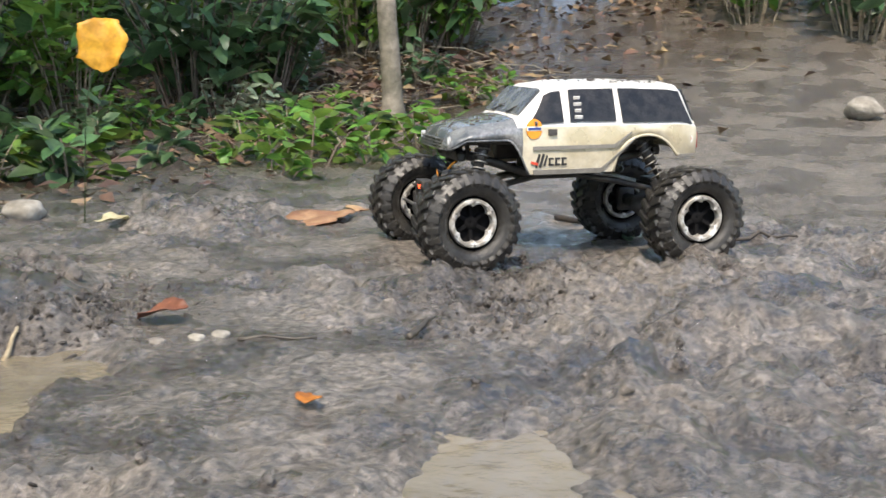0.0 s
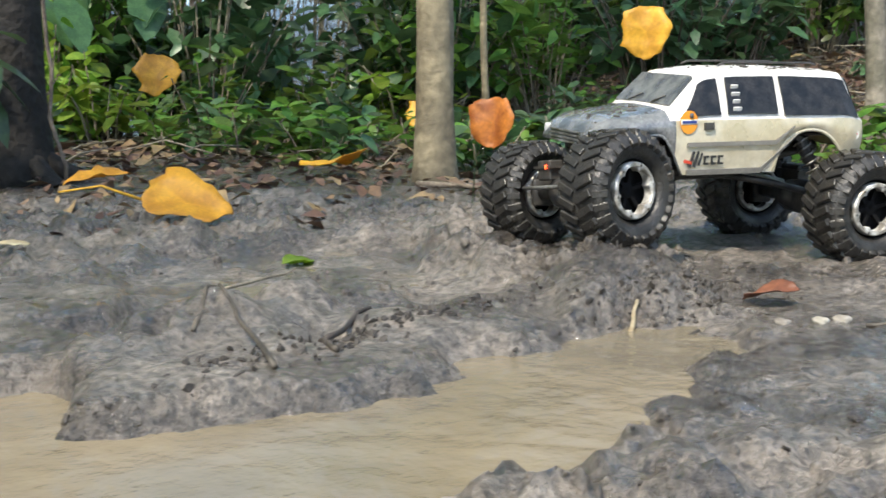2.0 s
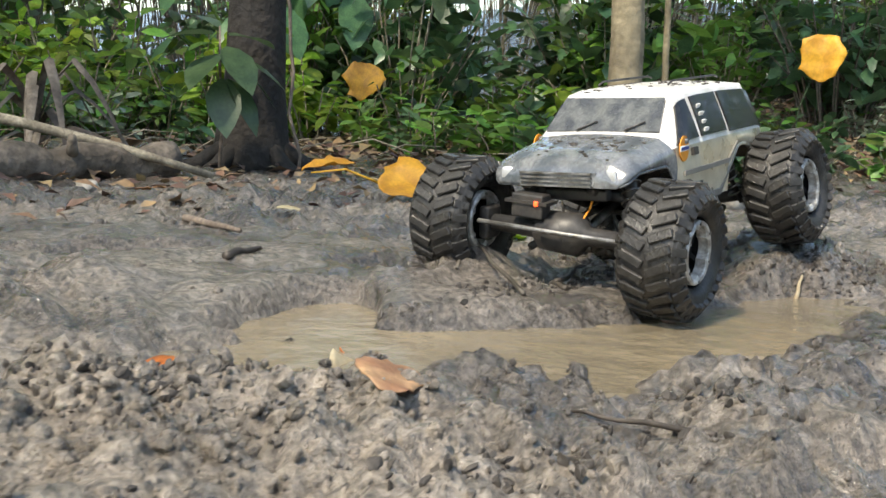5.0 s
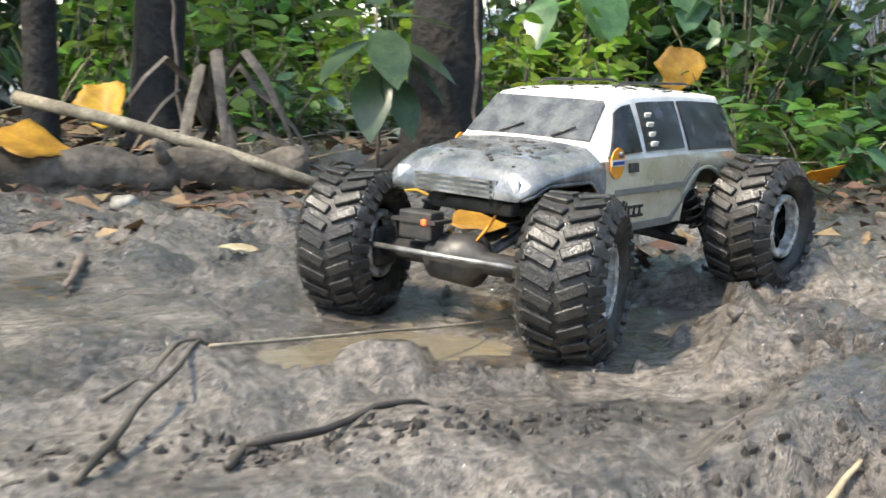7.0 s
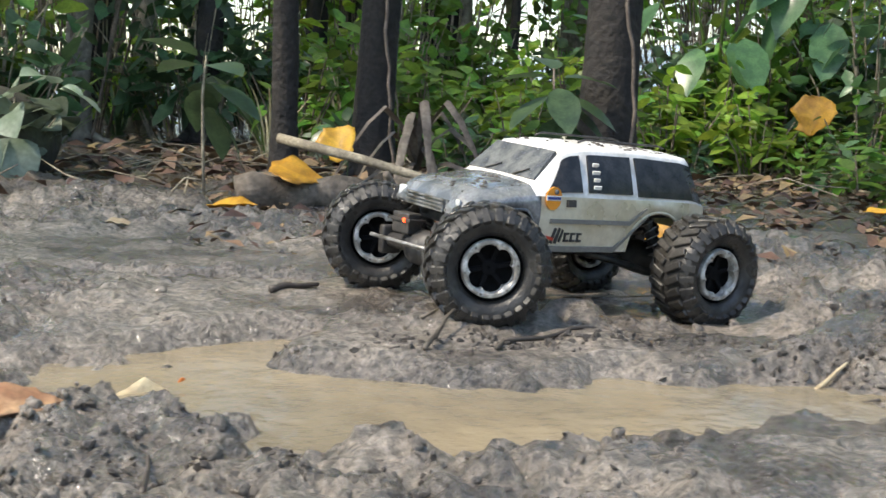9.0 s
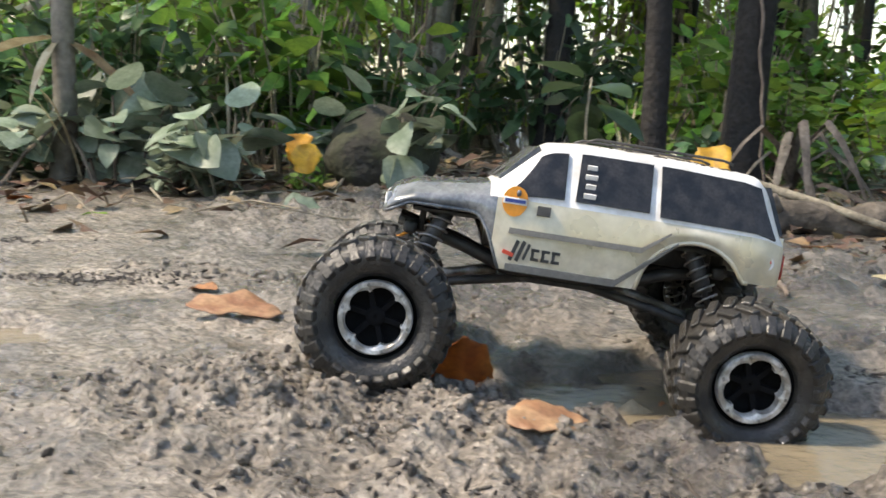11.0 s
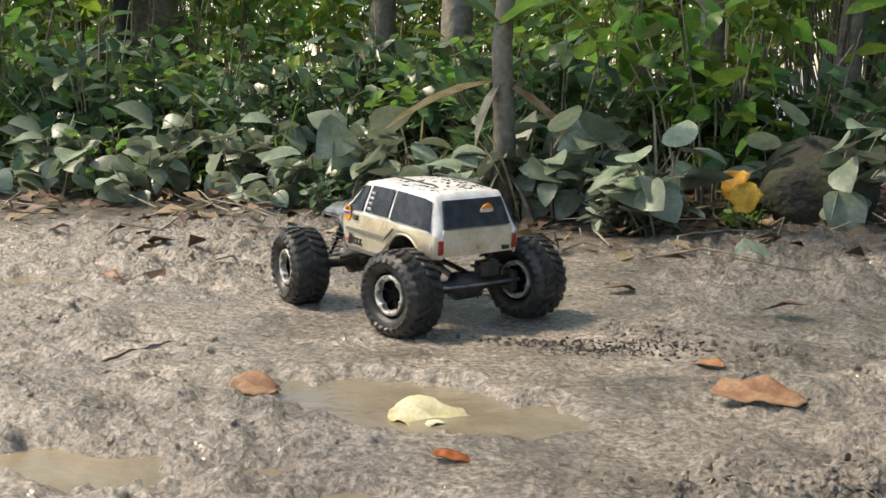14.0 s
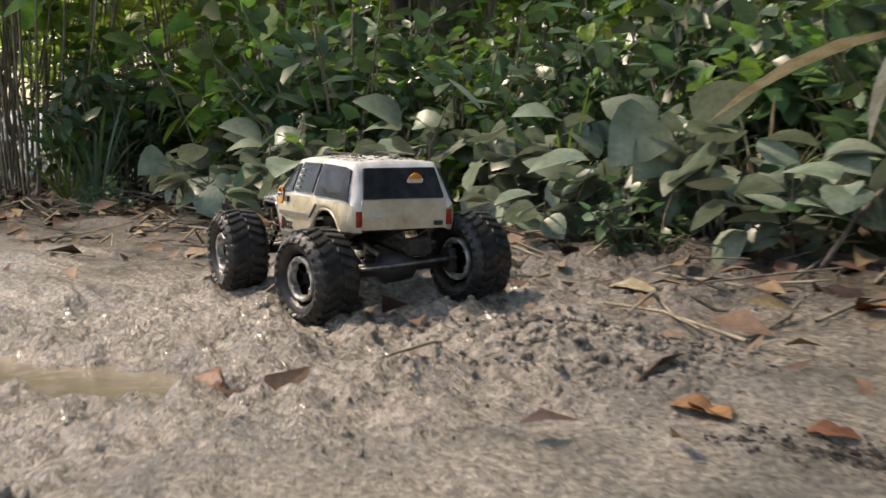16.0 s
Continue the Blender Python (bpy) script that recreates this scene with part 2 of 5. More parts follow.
WOOD = mat("olive_bark", (0.3, 0.25, 0.16), 0.75, var=0.35, scale=9, bump=0.006, bscale=60, second=(0.17, 0.14, 0.09))
DARKBARK = mat("dark_bark", (0.03, 0.025, 0.021), 0.75, var=0.5, scale=14, bump=0.012, bscale=45, second=(0.012, 0.01, 0.009))
GREYBARK = mat("grey_bark", (0.26, 0.23, 0.19), 0.8, var=0.4, scale=8, bump=0.008, bscale=40, second=(0.13, 0.12, 0.09))
TWIG = mat("dry_twig", (0.3, 0.25, 0.19), 0.8, var=0.4, scale=30, bump=0.001, second=(0.15, 0.12, 0.09), objvar=0.4)
WETTWIG = mat("wet_twig", (0.07, 0.058, 0.047), 0.5, var=0.4, scale=30, second=(0.04, 0.033, 0.027), objvar=0.3)
LEAFG = mat("green_leaf", (0.16, 0.28, 0.05), 0.36, var=0.25, scale=25, second=(0.1, 0.2, 0.04), trans=0.5, island=0.55, spec=0.5)
LEAFD = mat("dark_green_leaf", (0.09, 0.165, 0.07), 0.28, var=0.25, scale=25, second=(0.055, 0.11, 0.05), trans=0.35, island=0.5, spec=0.6)
LEAFY = mat("yellow_green_leaf", (0.3, 0.43, 0.06), 0.4, var=0.25, scale=25, second=(0.16, 0.28, 0.035), trans=0.55, island=0.45)
LEAFW = mat("grey_green_leaf", (0.27, 0.32, 0.24), 0.3, var=0.25, scale=18, second=(0.16, 0.21, 0.14), trans=0.25, island=0.35, spec=0.6)
YELLOW = mat("yellow_dead_leaf", (0.75, 0.42, 0.04), 0.45, var=0.2, scale=30, second=(0.55, 0.28, 0.03), trans=0.25, objvar=0.15)
BROWN = mat("brown_dead_leaf", (0.36, 0.17, 0.07), 0.5, var=0.35, scale=30, second=(0.2, 0.09, 0.04), trans=0.15, objvar=0.35)
RUST = mat("rust_dead_leaf", (0.55, 0.2, 0.03), 0.45, var=0.3, scale=30, second=(0.32, 0.1, 0.02), trans=0.25, objvar=0.2)
PALE = mat("pale_dead_leaf", (0.6, 0.54, 0.36), 0.5, var=0.25, scale=30, second=(0.42, 0.34, 0.2), trans=0.2, objvar=0.25)
TAN = mat("tan_dead_leaf", (0.56, 0.38, 0.2), 0.5, var=0.3, scale=30, second=(0.36, 0.2, 0.1), trans=0.2, objvar=0.3)
CREAM = mat("cream_dead_leaf", (0.8, 0.76, 0.52), 0.5, var=0.2, scale=30, second=(0.62, 0.55, 0.3), trans=0.2)
FROND = mat("dead_frond", (0.24, 0.2, 0.155), 0.7, var=0.4, scale=18, second=(0.11, 0.09, 0.07), objvar=0.35)
LITTER = mat("leaf_litter", (0.2, 0.12, 0.066), 0.6, var=0.4, scale=20, second=(0.13, 0.085, 0.055), island=0.6)
STONE = mat("pale_stone", (0.36, 0.34, 0.3), 0.7, var=0.3, scale=20, bump=0.003, second=(0.2, 0.18, 0.15), objvar=0.3)
LOG = mat("grey_log", (0.2, 0.165, 0.13), 0.8, var=0.5, scale=12, bump=0.012, bscale=40, second=(0.075, 0.06, 0.045))

# ---- mesh helpers ----
def part(name, bm, material, parent=None, label="", smooth=True):
    """Links a bmesh as one mesh object under a thing or a part."""
    me = bpy.data.meshes.new(name)
    bm.to_mesh(me)
    bm.free()
    me.materials.append(material)
    if smooth:
        for p in me.polygons:
            p.use_smooth = True
    ob = new(name, me)
    if parent is not None:
        ob.parent = parent
    if label:
        tagged(ob, label)
    return ob


def share(name, mesh, parent, m, label=""):
    ob = new(name, mesh)
    ob.parent = parent
    ob.matrix_basis = m
    if label:
        tagged(ob, label)
    return ob


def bm_box(sx, sy, sz, m=None, bevel=0.0, bm=None):
    bm = bm or bmesh.new()
    made = bmesh.ops.create_cube(bm, size=1, matrix=(m or Matrix()) @ Matrix.Diagonal((sx, sy, sz, 1)))
    if bevel:
        edges = {e for v in made["verts"] for e in v.link_edges}
        bmesh.ops.bevel(bm, geom=list(edges), offset=bevel, segments=2, affect="EDGES", profile=0.5)
    return bm


def bm_tube(points, radii, sides=8, bm=None, caps=True):
    """A tube along points, with a radius at each."""
    bm = bm or bmesh.new()
    pts = [Vector(p) for p in points]
    if not isinstance(radii, (list, tuple)):
        radii = [radii] * len(pts)
    rings, up = [], None
    for i, p in enumerate(pts):
        way = (pts[min(i + 1, len(pts) - 1)] - pts[max(i - 1, 0)]).normalized()
        if up is None:
            up = way.orthogonal().normalized()
        up = (up - way * up.dot(way)).normalized()
        side = way.cross(up)
        rings.append([bm.verts.new(p + (up * math.cos(a) + side * math.sin(a)) * radii[i])
                      for a in (2 * math.pi * k / sides for k in range(sides))])
    for a, b in zip(rings, rings[1:]):
        for k in range(sides):
            bm.faces.new((a[k], a[(k + 1) % sides], b[(k + 1) % sides], b[k]))
    if caps:
        bm.faces.new(rings[0][::-1])
        bm.faces.new(rings[-1])
    return bm


def bm_lathe(profile, steps=40, bm=None):
    """Turns a profile of (radius, y) about the y axis."""
    bm = bm or bmesh.new()
    rings = []
    for k in range(steps):
        a = 2 * math.pi * k / steps
        rings.append([bm.verts.new((r * math.cos(a), y, r * math.sin(a))) for r, y in profile])
    for k in range(steps):
        a, b = rings[k], rings[(k + 1) % steps]
        for j in range(len(profile) - 1):
            bm.faces.new((a[j], b[j], b[j + 1], a[j + 1]))
    return bm


# ---- the model truck: x ahead, y to its left, z up, its origin on the ground between the axles ----
HALF_BASE, HALF_TRACK, TYRE_R, TYRE_W = 0.1575, 0.1175, 0.067, 0.064


def lerp_table(table, x):
    for (x0, *a), (x1, *b) in zip(table, table[1:]):
        if x0 <= x <= x1:
            f = (x - x0) / (x1 - x0) if x1 > x0 else 0
            return [p + (q - p) * f for p, q in zip(a, b)]
    return list(table[-1][1:] if x > table[-1][0] else table[0][1:])


# stations: x, shoulder height, top height, half width low, at the shoulder, at the top
BODY = [(-0.172, 0.168, 0.176, 0.07, 0.072, 0.066), (-0.168, 0.174, 0.184, 0.08, 0.082, 0.068), (-0.150, 0.178, 0.226, 0.086, 0.088, 0.066),
        (-0.138, 0.179, 0.238, 0.088, 0.089, 0.067), (-0.06, 0.180, 0.242, 0.09, 0.09, 0.068), (0.02, 0.180, 0.242, 0.09, 0.09, 0.068),
        (0.052, 0.180, 0.238, 0.09, 0.09, 0.067), (0.062, 0.180, 0.232, 0.09, 0.09, 0.067), (0.108, 0.180, 0.196, 0.089, 0.089, 0.074), (0.125, 0.179, 0.193, 0.088, 0.088, 0.07),
        (0.185, 0.172, 0.186, 0.086, 0.086, 0.066), (0.207, 0.165, 0.178, 0.08, 0.08, 0.06), (0.216, 0.156, 0.164, 0.07, 0.07, 0.055)]


def body_low(x):
    """The lower edge of the shell: cut high over the front wheels, arched over the rear ones."""
    low = 0.118
    if x > 0.094:
        f = min(1.0, (x - 0.094) / 0.034)
        low = 0.118 + 0.046 * math.sin(f * math.pi / 2)
    if x > 0.19:
        low = 0.164 - 0.5 * (x - 0.19)
    if x < -0.13:
        low = 0.138
    d = abs(x + 0.088)
    if d < 0.05:
        low = max(low, 0.118 + 0.96 * math.sqrt(0.05 * 0.05 - d * d))
    return low


def shell_point(x, f, side):
    """A point of the shell: f from 0 at the lower edge by 1 at the shoulder to 2 at the roof's rim, 3 on the middle line."""
    zs, zt, yb, ys, yt = lerp_table(BODY, x)
    zb = min(body_low(x), zs - 0.004)
    if f <= 1:
        z, y = zb + (zs - zb) * f, yb + (ys - yb) * f + 0.003 * math.sin(math.pi * f)
    elif f <= 2:
        g = f - 1
        z, y = zs + (zt - 0.004 - zs) * g, ys + (yt - ys) * g ** 1.15
    else:
        g = f - 2
        z, y = zt - 0.004 + 0.004 * math.sin(g * math.pi / 2), yt * (1 - g)
    return Vector((x, side * y, z))


FRACS = [0, 0.25, 0.5, 0.75, 1.0, 1.08, 1.25, 1.5, 1.75, 1.92, 2.0, 2.08, 2.3, 2.6, 3.0]


def shell_mesh(keep, lift=0.0):
    bm = bmesh.new()
    xs = sorted({round(-0.172 + 0.388 * k / 97, 4) for k in range(98)})
    grid = {}
    cols = [(f, 1) for f in FRACS] + [(f, -1) for f in reversed(FRACS[:-1])]
    for i, x in enumerate(xs):
        for j, (f, s) in enumerate(cols):
            grid[i, j] = shell_point(x, f, s)
    verts = {}

    def vert(i, j):
        if (i, j) not in verts:
            verts[i, j] = bm.verts.new(grid[i, j])
        return verts[i, j]
    for i in range(len(xs) - 1):
        for j in range(len(cols) - 1):
            x = (xs[i] + xs[i + 1]) / 2
            f = (cols[j][0] + cols[j + 1][0]) / 2
            if keep(x, f):
                bm.faces.new((vert(i, j), vert(i, j + 1), vert(i + 1, j + 1), vert(i + 1, j)))
    for i, flip in ((0, True), (len(xs) - 1, False)):
        ring = [verts[i, j] for j in range(len(cols)) if (i, j) in verts]
        if len(ring) == len(cols):
            bm.faces.new(ring if flip else ring[::-1])
    bmesh.ops.recalc_face_normals(bm, faces=bm.faces)
    solid = bm
    return solid


def patch(name, xs, fs, side, material, parent, lift=0.0012, thick=0.0015, label="", n=6):
    """A panel on the shell between x and f limits: each of xs is a pair of (x at the lower, x at the upper edge)."""
    bm = bmesh.new()
    g = {}
    for a in range(n + 1):
        for b in range(n + 1):
            u, v = a / n, b / n
            f = fs[0] + (fs[1] - fs[0]) * v
            x0 = xs[0][0] + (xs[0][1] - xs[0][0]) * v
            x1 = xs[1][0] + (xs[1][1] - xs[1][0]) * v
            x = x0 + (x1 - x0) * u
            p = shell_point(x, f, side)
            q = (shell_point(x + 0.001, f, side) - p).cross(shell_point(x, f + 0.01, side) - p)
            q = q.normalized() if q.length else Vector((0, side, 0))
            if q.y * side < -0.1 or (abs(q.y) < 0.1 and q.z < 0):
                q = -q
            g[a, b] = (bm.verts.new(p + q * (lift + thick)), bm.verts.new(p + q * (lift - 0.001)))
    for a in range(n):
        for b in range(n):
            bm.faces.new([g[k][0] for k in ((a, b), (a + 1, b), (a + 1, b + 1), (a, b + 1))])
    rim = [(a, 0) for a in range(n)] + [(n, b) for b in range(n)] + [(a, n) for a in range(n, 0, -1)] + [(0, b) for b in range(n, 0, -1)]
    for p, q in zip(rim, rim[1:] + rim[:1]):
        bm.faces.new((g[p][0], g[p][1], g[q][1], g[q][0]))
    bmesh.ops.recalc_face_normals(bm, faces=bm.faces)
    return part(name, bm, material, parent, label, smooth=False)


def across(name, rows, material, parent, label="", thick=0.002):
    """A panel that spans the body from side to side: rows of (x, half width, z) from its lower to its upper edge."""
    bm = bmesh.new()
    n, g = 10, []
    for x, w, z, nx, nz in rows:
        line = []
        for k in range(n + 1):
            u = -1 + 2 * k / n
            line.append((bm.verts.new((x - 0.0015 * u * u * (1 if nx > 0 else -1) + nx * thick, w * u, z + nz * thick)),
                         bm.verts.new((x - 0.0015 * u * u * (1 if nx > 0 else -1) - nx * 0.004, w * u, z - nz * 0.004))))
        g.append(line)
    for i in range(len(g) - 1):
        for k in range(n):
            bm.faces.new((g[i][k][0], g[i][k + 1][0], g[i + 1][k + 1][0], g[i + 1][k][0]))
    rim = [g[0][k] for k in range(n + 1)] + [r[n] for r in g[1:]] + [g[-1][k] for k in range(n - 1, -1, -1)] + [r[0] for r in g[-2:0:-1]]
    for p, q in zip(rim, rim[1:] + rim[:1]):
        bm.faces.new((p[0], p[1], q[1], q[0]))
    bmesh.ops.recalc_face_normals(bm, faces=bm.faces)
    return part(name, bm, material, parent, label, smooth=False)


def make_wheel(parent):
    """One wheel about its own axle (y): tyre with its lugs, aluminium ring, dark centre."""
    wheel = new("wheel")
    wheel.parent = parent
    R, W = TYRE_R, TYRE_W / 2
    prof = [(0.034, -W * 0.72), (0.040, -W * 0.92), (0.050, -W), (0.058, -W * 0.93), (R - 0.006, -W * 0.72), (R - 0.0045, -W * 0.3), (R - 0.004, 0),
            (R - 0.0045, W * 0.3), (R - 0.006, W * 0.72), (0.058, W * 0.93), (0.050, W), (0.040, W * 0.92), (0.034, W * 0.72)]
    part("tyre", bm_lathe(prof + prof[:1], 44), RUBBER, wheel, "muddy black crawler tyre with chunky lugs")
    bm = bmesh.new()
    n = 26
    for k in range(n):
        for s in (-1, 1):
            a = 2 * math.pi * (k + (0.5 if s > 0 else 0)) / n
            turn = Matrix.Rotation(-a, 4, "Y")
            lug = turn @ Matrix.Translation((R - 0.0052, s * W * 0.40, 0)) @ Matrix.Rotation(radians(24 * s), 4, "X")
            bm_box(0.008, W * 0.74, 0.0085, lug, 0, bm)
            sho = turn @ Matrix.Translation((R - 0.0125, s * W * 0.86, 0.0018)) @ Matrix.Rotation(radians(-38 * s), 4, "Z")
            bm_box(0.017, 0.0075, 0.0085, sho, 0, bm)
    bmesh.ops.bevel(bm, geom=bm.edges[:], offset=0.0009, segments=1, affect="EDGES")
    part("tread", bm, RUBBER, wheel, smooth=False)
    for s in (1, -1):
        bm = bmesh.new()
        steps = 72
        ring = []
        for k in range(steps):
            a = 2 * math.pi * k / steps
            inner = 0.0212 + 0.0040 * abs(math.cos(3 * a)) ** 0.6
            row = []
            for r, y in ((inner, W * 0.50), (inner, W * 0.80), (0.0262, W * 0.85), (0.0292, W * 0.85), (0.0304, W * 0.80), (0.0308, W * 0.60)):
                row.append(bm.verts.new((r * math.cos(a), s * y, r * math.sin(a))))
            ring.append(row)
        for k in range(steps):
            a, b = ring[k], ring[(k + 1) % steps]
            for j in range(5):
                bm.faces.new((a[j], b[j], b[j + 1], a[j + 1]))
        bmesh.ops.recalc_face_normals(bm, faces=bm.faces)
        part("rim", bm, RIM, wheel, "silver beadlock ring with scalloped holes", smooth=False)
        bm = bmesh.new()
        for k in range(6):
            a = 2 * math.pi * k / 6 + math.pi / 6
            m = Matrix.Translation((0.0276 * math.cos(a), s * W * 0.86, 0.0276 * math.sin(a))) @ Matrix.Rotation(radians(90), 4, "X")
            bmesh.ops.create_cone(bm, cap_ends=True, segments=6, radius1=0.0015, radius2=0.0015, depth=0.002, matrix=m)
        tagged(part("bolts", bm, STEEL, wheel, smooth=False), kind="stuff")
    bm = bm_lathe([(0.001, W * 0.42), (0.008, W * 0.5), (0.009, W * 0.3), (0.031, W * 0.22), (0.034, W * 0.72)], 36)
    bm_lathe([(0.001, -W * 0.42), (0.008, -W * 0.5), (0.009, -W * 0.3), (0.031, -W * 0.22), (0.034, -W * 0.72)], 36, bm)
    for k in range(6):
        a = 2 * math.pi * k / 6 + math.pi / 6
        m = Matrix.Rotation(-a, 4, "Y") @ Matrix.Translation((0.018, W * 0.38, 0))
        part("spoke", bm_box(0.022, 0.006, 0.005, m, 0.0008), HUBDARK, wheel, smooth=False)
    bmesh.ops.recalc_face_normals(bm, faces=bm.faces)
    part("hub", bm, HUBDARK, wheel)
    return wheel


def make_axle(parent, front):
    """A solid axle about its own middle, across the truck."""
    axle = new("front_axle" if front else "rear_axle")
    axle.parent = parent
    s = 1 if front else -1
    bm = bm_tube([(0, y, 0) for y in (-0.09, -0.03, -0.02, 0.02, 0.03, 0.09)], [0.0085, 0.0095, 0.02, 0.022, 0.0095, 0.0085], 14)
    bm_tube([(-0.03 * s, 0.0, 0.004), (0, 0, 0), (0.022 * s, 0, -0.004)], [0.010, 0.022, 0.012], 12, bm)
    for y in (-0.086, 0.086):
        bm_box(0.026, 0.012, 0.034, Matrix.Translation((0, y, 0)), 0.003, bm)
    part("axle_housing", bm, BLACK, axle)
    part("steering_rod", bm_tube([(0.028 * s, -0.082, 0.006), (0.03 * s, 0, 0.006), (0.028 * s, 0.082, 0.006)], 0.0024, 8), STEEL, axle, "bright steel steering rod")
    bm = bm_box(0.018, 0.036, 0.024, Matrix.Translation((0.012 * s, -0.03, 0.026)), 0.002)
    bm_box(0.022, 0.048, 0.003, Matrix.Translation((0.012 * s, -0.03, 0.03)), 0, bm)
    part("servo", bm, BLACK, axle, "black steering servo on the axle", smooth=False)
    if front:
        part("lamp", bm_box(0.003, 0.004, 0.005, Matrix.Translation((0.023, -0.018, 0.03)), 0.001), LEDRED, axle, "small glowing red indicator lamp")
    return axle


def fit_shell(t):
    """Brings the shell and all on it to the model's own proportions: shorter ahead, lower and a little narrower."""
    ax = ((-0.172, -0.187), (0.062, 0.036), (0.108, 0.073), (0.216, 0.166))
    az = ((0.118, 0.100), (0.18, 0.161), (0.242, 0.219), (0.26, 0.237))

    def bend(table, v):
        for i, ((a, p), (b, q)) in enumerate(zip(table, table[1:])):
            if v <= b or i == len(table) - 2:
                return p + (q - p) * (v - a) / (b - a)
    for ob in t.children_recursive:
        if ob.type == "MESH":
            for v in ob.data.vertices:
                v.co = (bend(ax, v.co.x), v.co.y * 0.92, bend(az, v.co.z))


def make_truck():
    t = tagged(new("model_truck"), "silver and grey radio-controlled crawler truck with big muddy tyres", "toy truck", kind="thing")
    part("body", shell_mesh(lambda x, f: f < 1 and x < 0.105), SILVER, t, "champagne silver lower body shell splashed with mud")
    part("roof", shell_mesh(lambda x, f: f > 1 and x < 0.112), WHITE, t, "white roof and window pillars, splashed with mud")
    part("bonnet", shell_mesh(lambda x, f: (f < 1 and x >= 0.105) or (f > 1 and x >= 0.112)), GREY, t, "smoky grey bonnet and front wings")
    for s in (1, -1):
        patch("front_door_window", [(0.098, 0.062), (0.038, 0.038)], (1.1, 1.86), s, GLASS, t)
        patch("rear_door_window", [(0.028, 0.026), (-0.040, -0.040)], (1.1, 1.86), s, GLASS, t)
        patch("quarter_window", [(-0.05, -0.048), (-0.158, -0.141)], (1.06, 1.86), s, GLASS, t)
        patch("side_moulding", [(0.088, 0.087), (-0.062, -0.062)], (0.52, 0.6), s, TRIM, t)
        patch("sill", [(0.086, 0.086), (-0.07, -0.07)], (0.0, 0.1), s, TRIM, t)
        patch("door_handle", [(0.061, 0.061), (0.049, 0.049)], (0.82, 0.95), s, BLACK, t, 0.001, 0.003)
        part("wheel_arch", bm_tube([shell_point(0.093 + 0.12 * k / 20, 0, s) for k in range(21)], 0.0018, 6), GREY, t)
        part("wheel_arch", bm_tube([shell_point(-0.139 + 0.102 * k / 24, 0, s) for k in range(25)], 0.0022, 6), SILVER, t)
        # round orange sticker with a dark band, drawn as plain shapes
        bm = bmesh.new()
        bmesh.ops.create_cone(bm, cap_ends=True, segments=28, radius1=0.0135, radius2=0.0135, depth=0.0012, matrix=Matrix.Translation((0.0855, s * 0.0925, 0.1785)) @ Matrix.Rotation(radians(90), 4, "X"))
        st = part("round_sticker", bm, ORANGE, t, "round orange sticker with a dark band", smooth=False)
        part("sticker_band", bm_box(0.026, 0.002, 0.006, Matrix.Translation((0.0855, s * 0.0928, 0.1785)), 0.0008), WHITE, st, smooth=False)
        part("sticker_band", bm_box(0.022, 0.0024, 0.003, Matrix.Translation((0.0855, s * 0.0929, 0.1785)), 0), NAVY, st, smooth=False)
        # slanted maker's mark, as plain bars
        bm = bmesh.new()
        for k, (x, w, hgt) in enumerate(((0.079, 0.004, 0.019), (0.072, 0.004, 0.019), (0.0655, 0.003, 0.015))):
            bm_box(w, 0.0016, hgt, Matrix.Translation((x, s * 0.0926, 0.136)) @ Matrix.Rotation(radians(-20), 4, "Y"), 0, bm)
        for x in (0.057, 0.0475, 0.038):
            bm_box(0.0075, 0.0016, 0.0026, Matrix.Translation((x, s * 0.0926, 0.1385)), 0, bm)
            bm_box(0.0075, 0.0016, 0.0026, Matrix.Translation((x, s * 0.0926, 0.1305)), 0, bm)
            bm_box(0.0026, 0.0016, 0.0105, Matrix.Translation((x + 0.002, s * 0.0926, 0.1345)), 0, bm)
        part("maker_mark", bm, INK, t, "black and red slanted maker's mark", smooth=False)
        part("mark_bar", bm_box(0.012, 0.0016, 0.0035, Matrix.Translation((0.085, s * 0.0927, 0.133)) @ Matrix.Rotation(radians(-12), 4, "Y"), 0), RED, t, smooth=False)
        bm = bmesh.new()
        for k in range(4):
            p = shell_point(0.016, 1.22 + 0.15 * k, s)
            bm_box(0.011 - 0.002 * (k % 2), 0.002, 0.0045, Matrix.Translation((p.x, p.y + s * 0.0035, p.z)) @ Matrix.Rotation(radians(-22 * s), 4, "X"), 0, bm)
        part("window_stickers", bm, WHITE, t, "row of small white window stickers", smooth=False)
        bm = bmesh.new()
        bmesh.ops.create_cone(bm, cap_ends=True, segments=18, radius1=0.006, radius2=0.006, depth=0.0012, matrix=Matrix.Translation((-0.155, s * 0.0865, 0.158)) @ Matrix.Rotation(radians(90), 4, "X"))
        st = part("small_sticker", bm, WHITE, t, smooth=False)
        part("sticker_band", bm_box(0.007, 0.0018, 0.003, Matrix.Translation((-0.155, s * 0.0867, 0.158)) @ Matrix.Rotation(radians(40), 4, "Y"), 0), RED, st, smooth=False)
        part("headlamp", bm_box(0.006, 0.026, 0.013, Matrix.Translation((0.2085, s * 0.058, 0.163)) @ Matrix.Rotation(radians(-24 * s), 4, "Z"), 0.003), LAMPCLEAR, t, "clear headlamp")
        part("tail_lamp", bm_box(0.004, 0.01, 0.022, Matrix.Translation((-0.1705, s * 0.074, 0.156)), 0.0015), LAMPRED, t, "dark red tail lamp")
        part("wing_mirror", bm_box(0.005, 0.008, 0.006, Matrix.Translation((0.083, s * 0.093, 0.186)), 0.002), GREY, t)
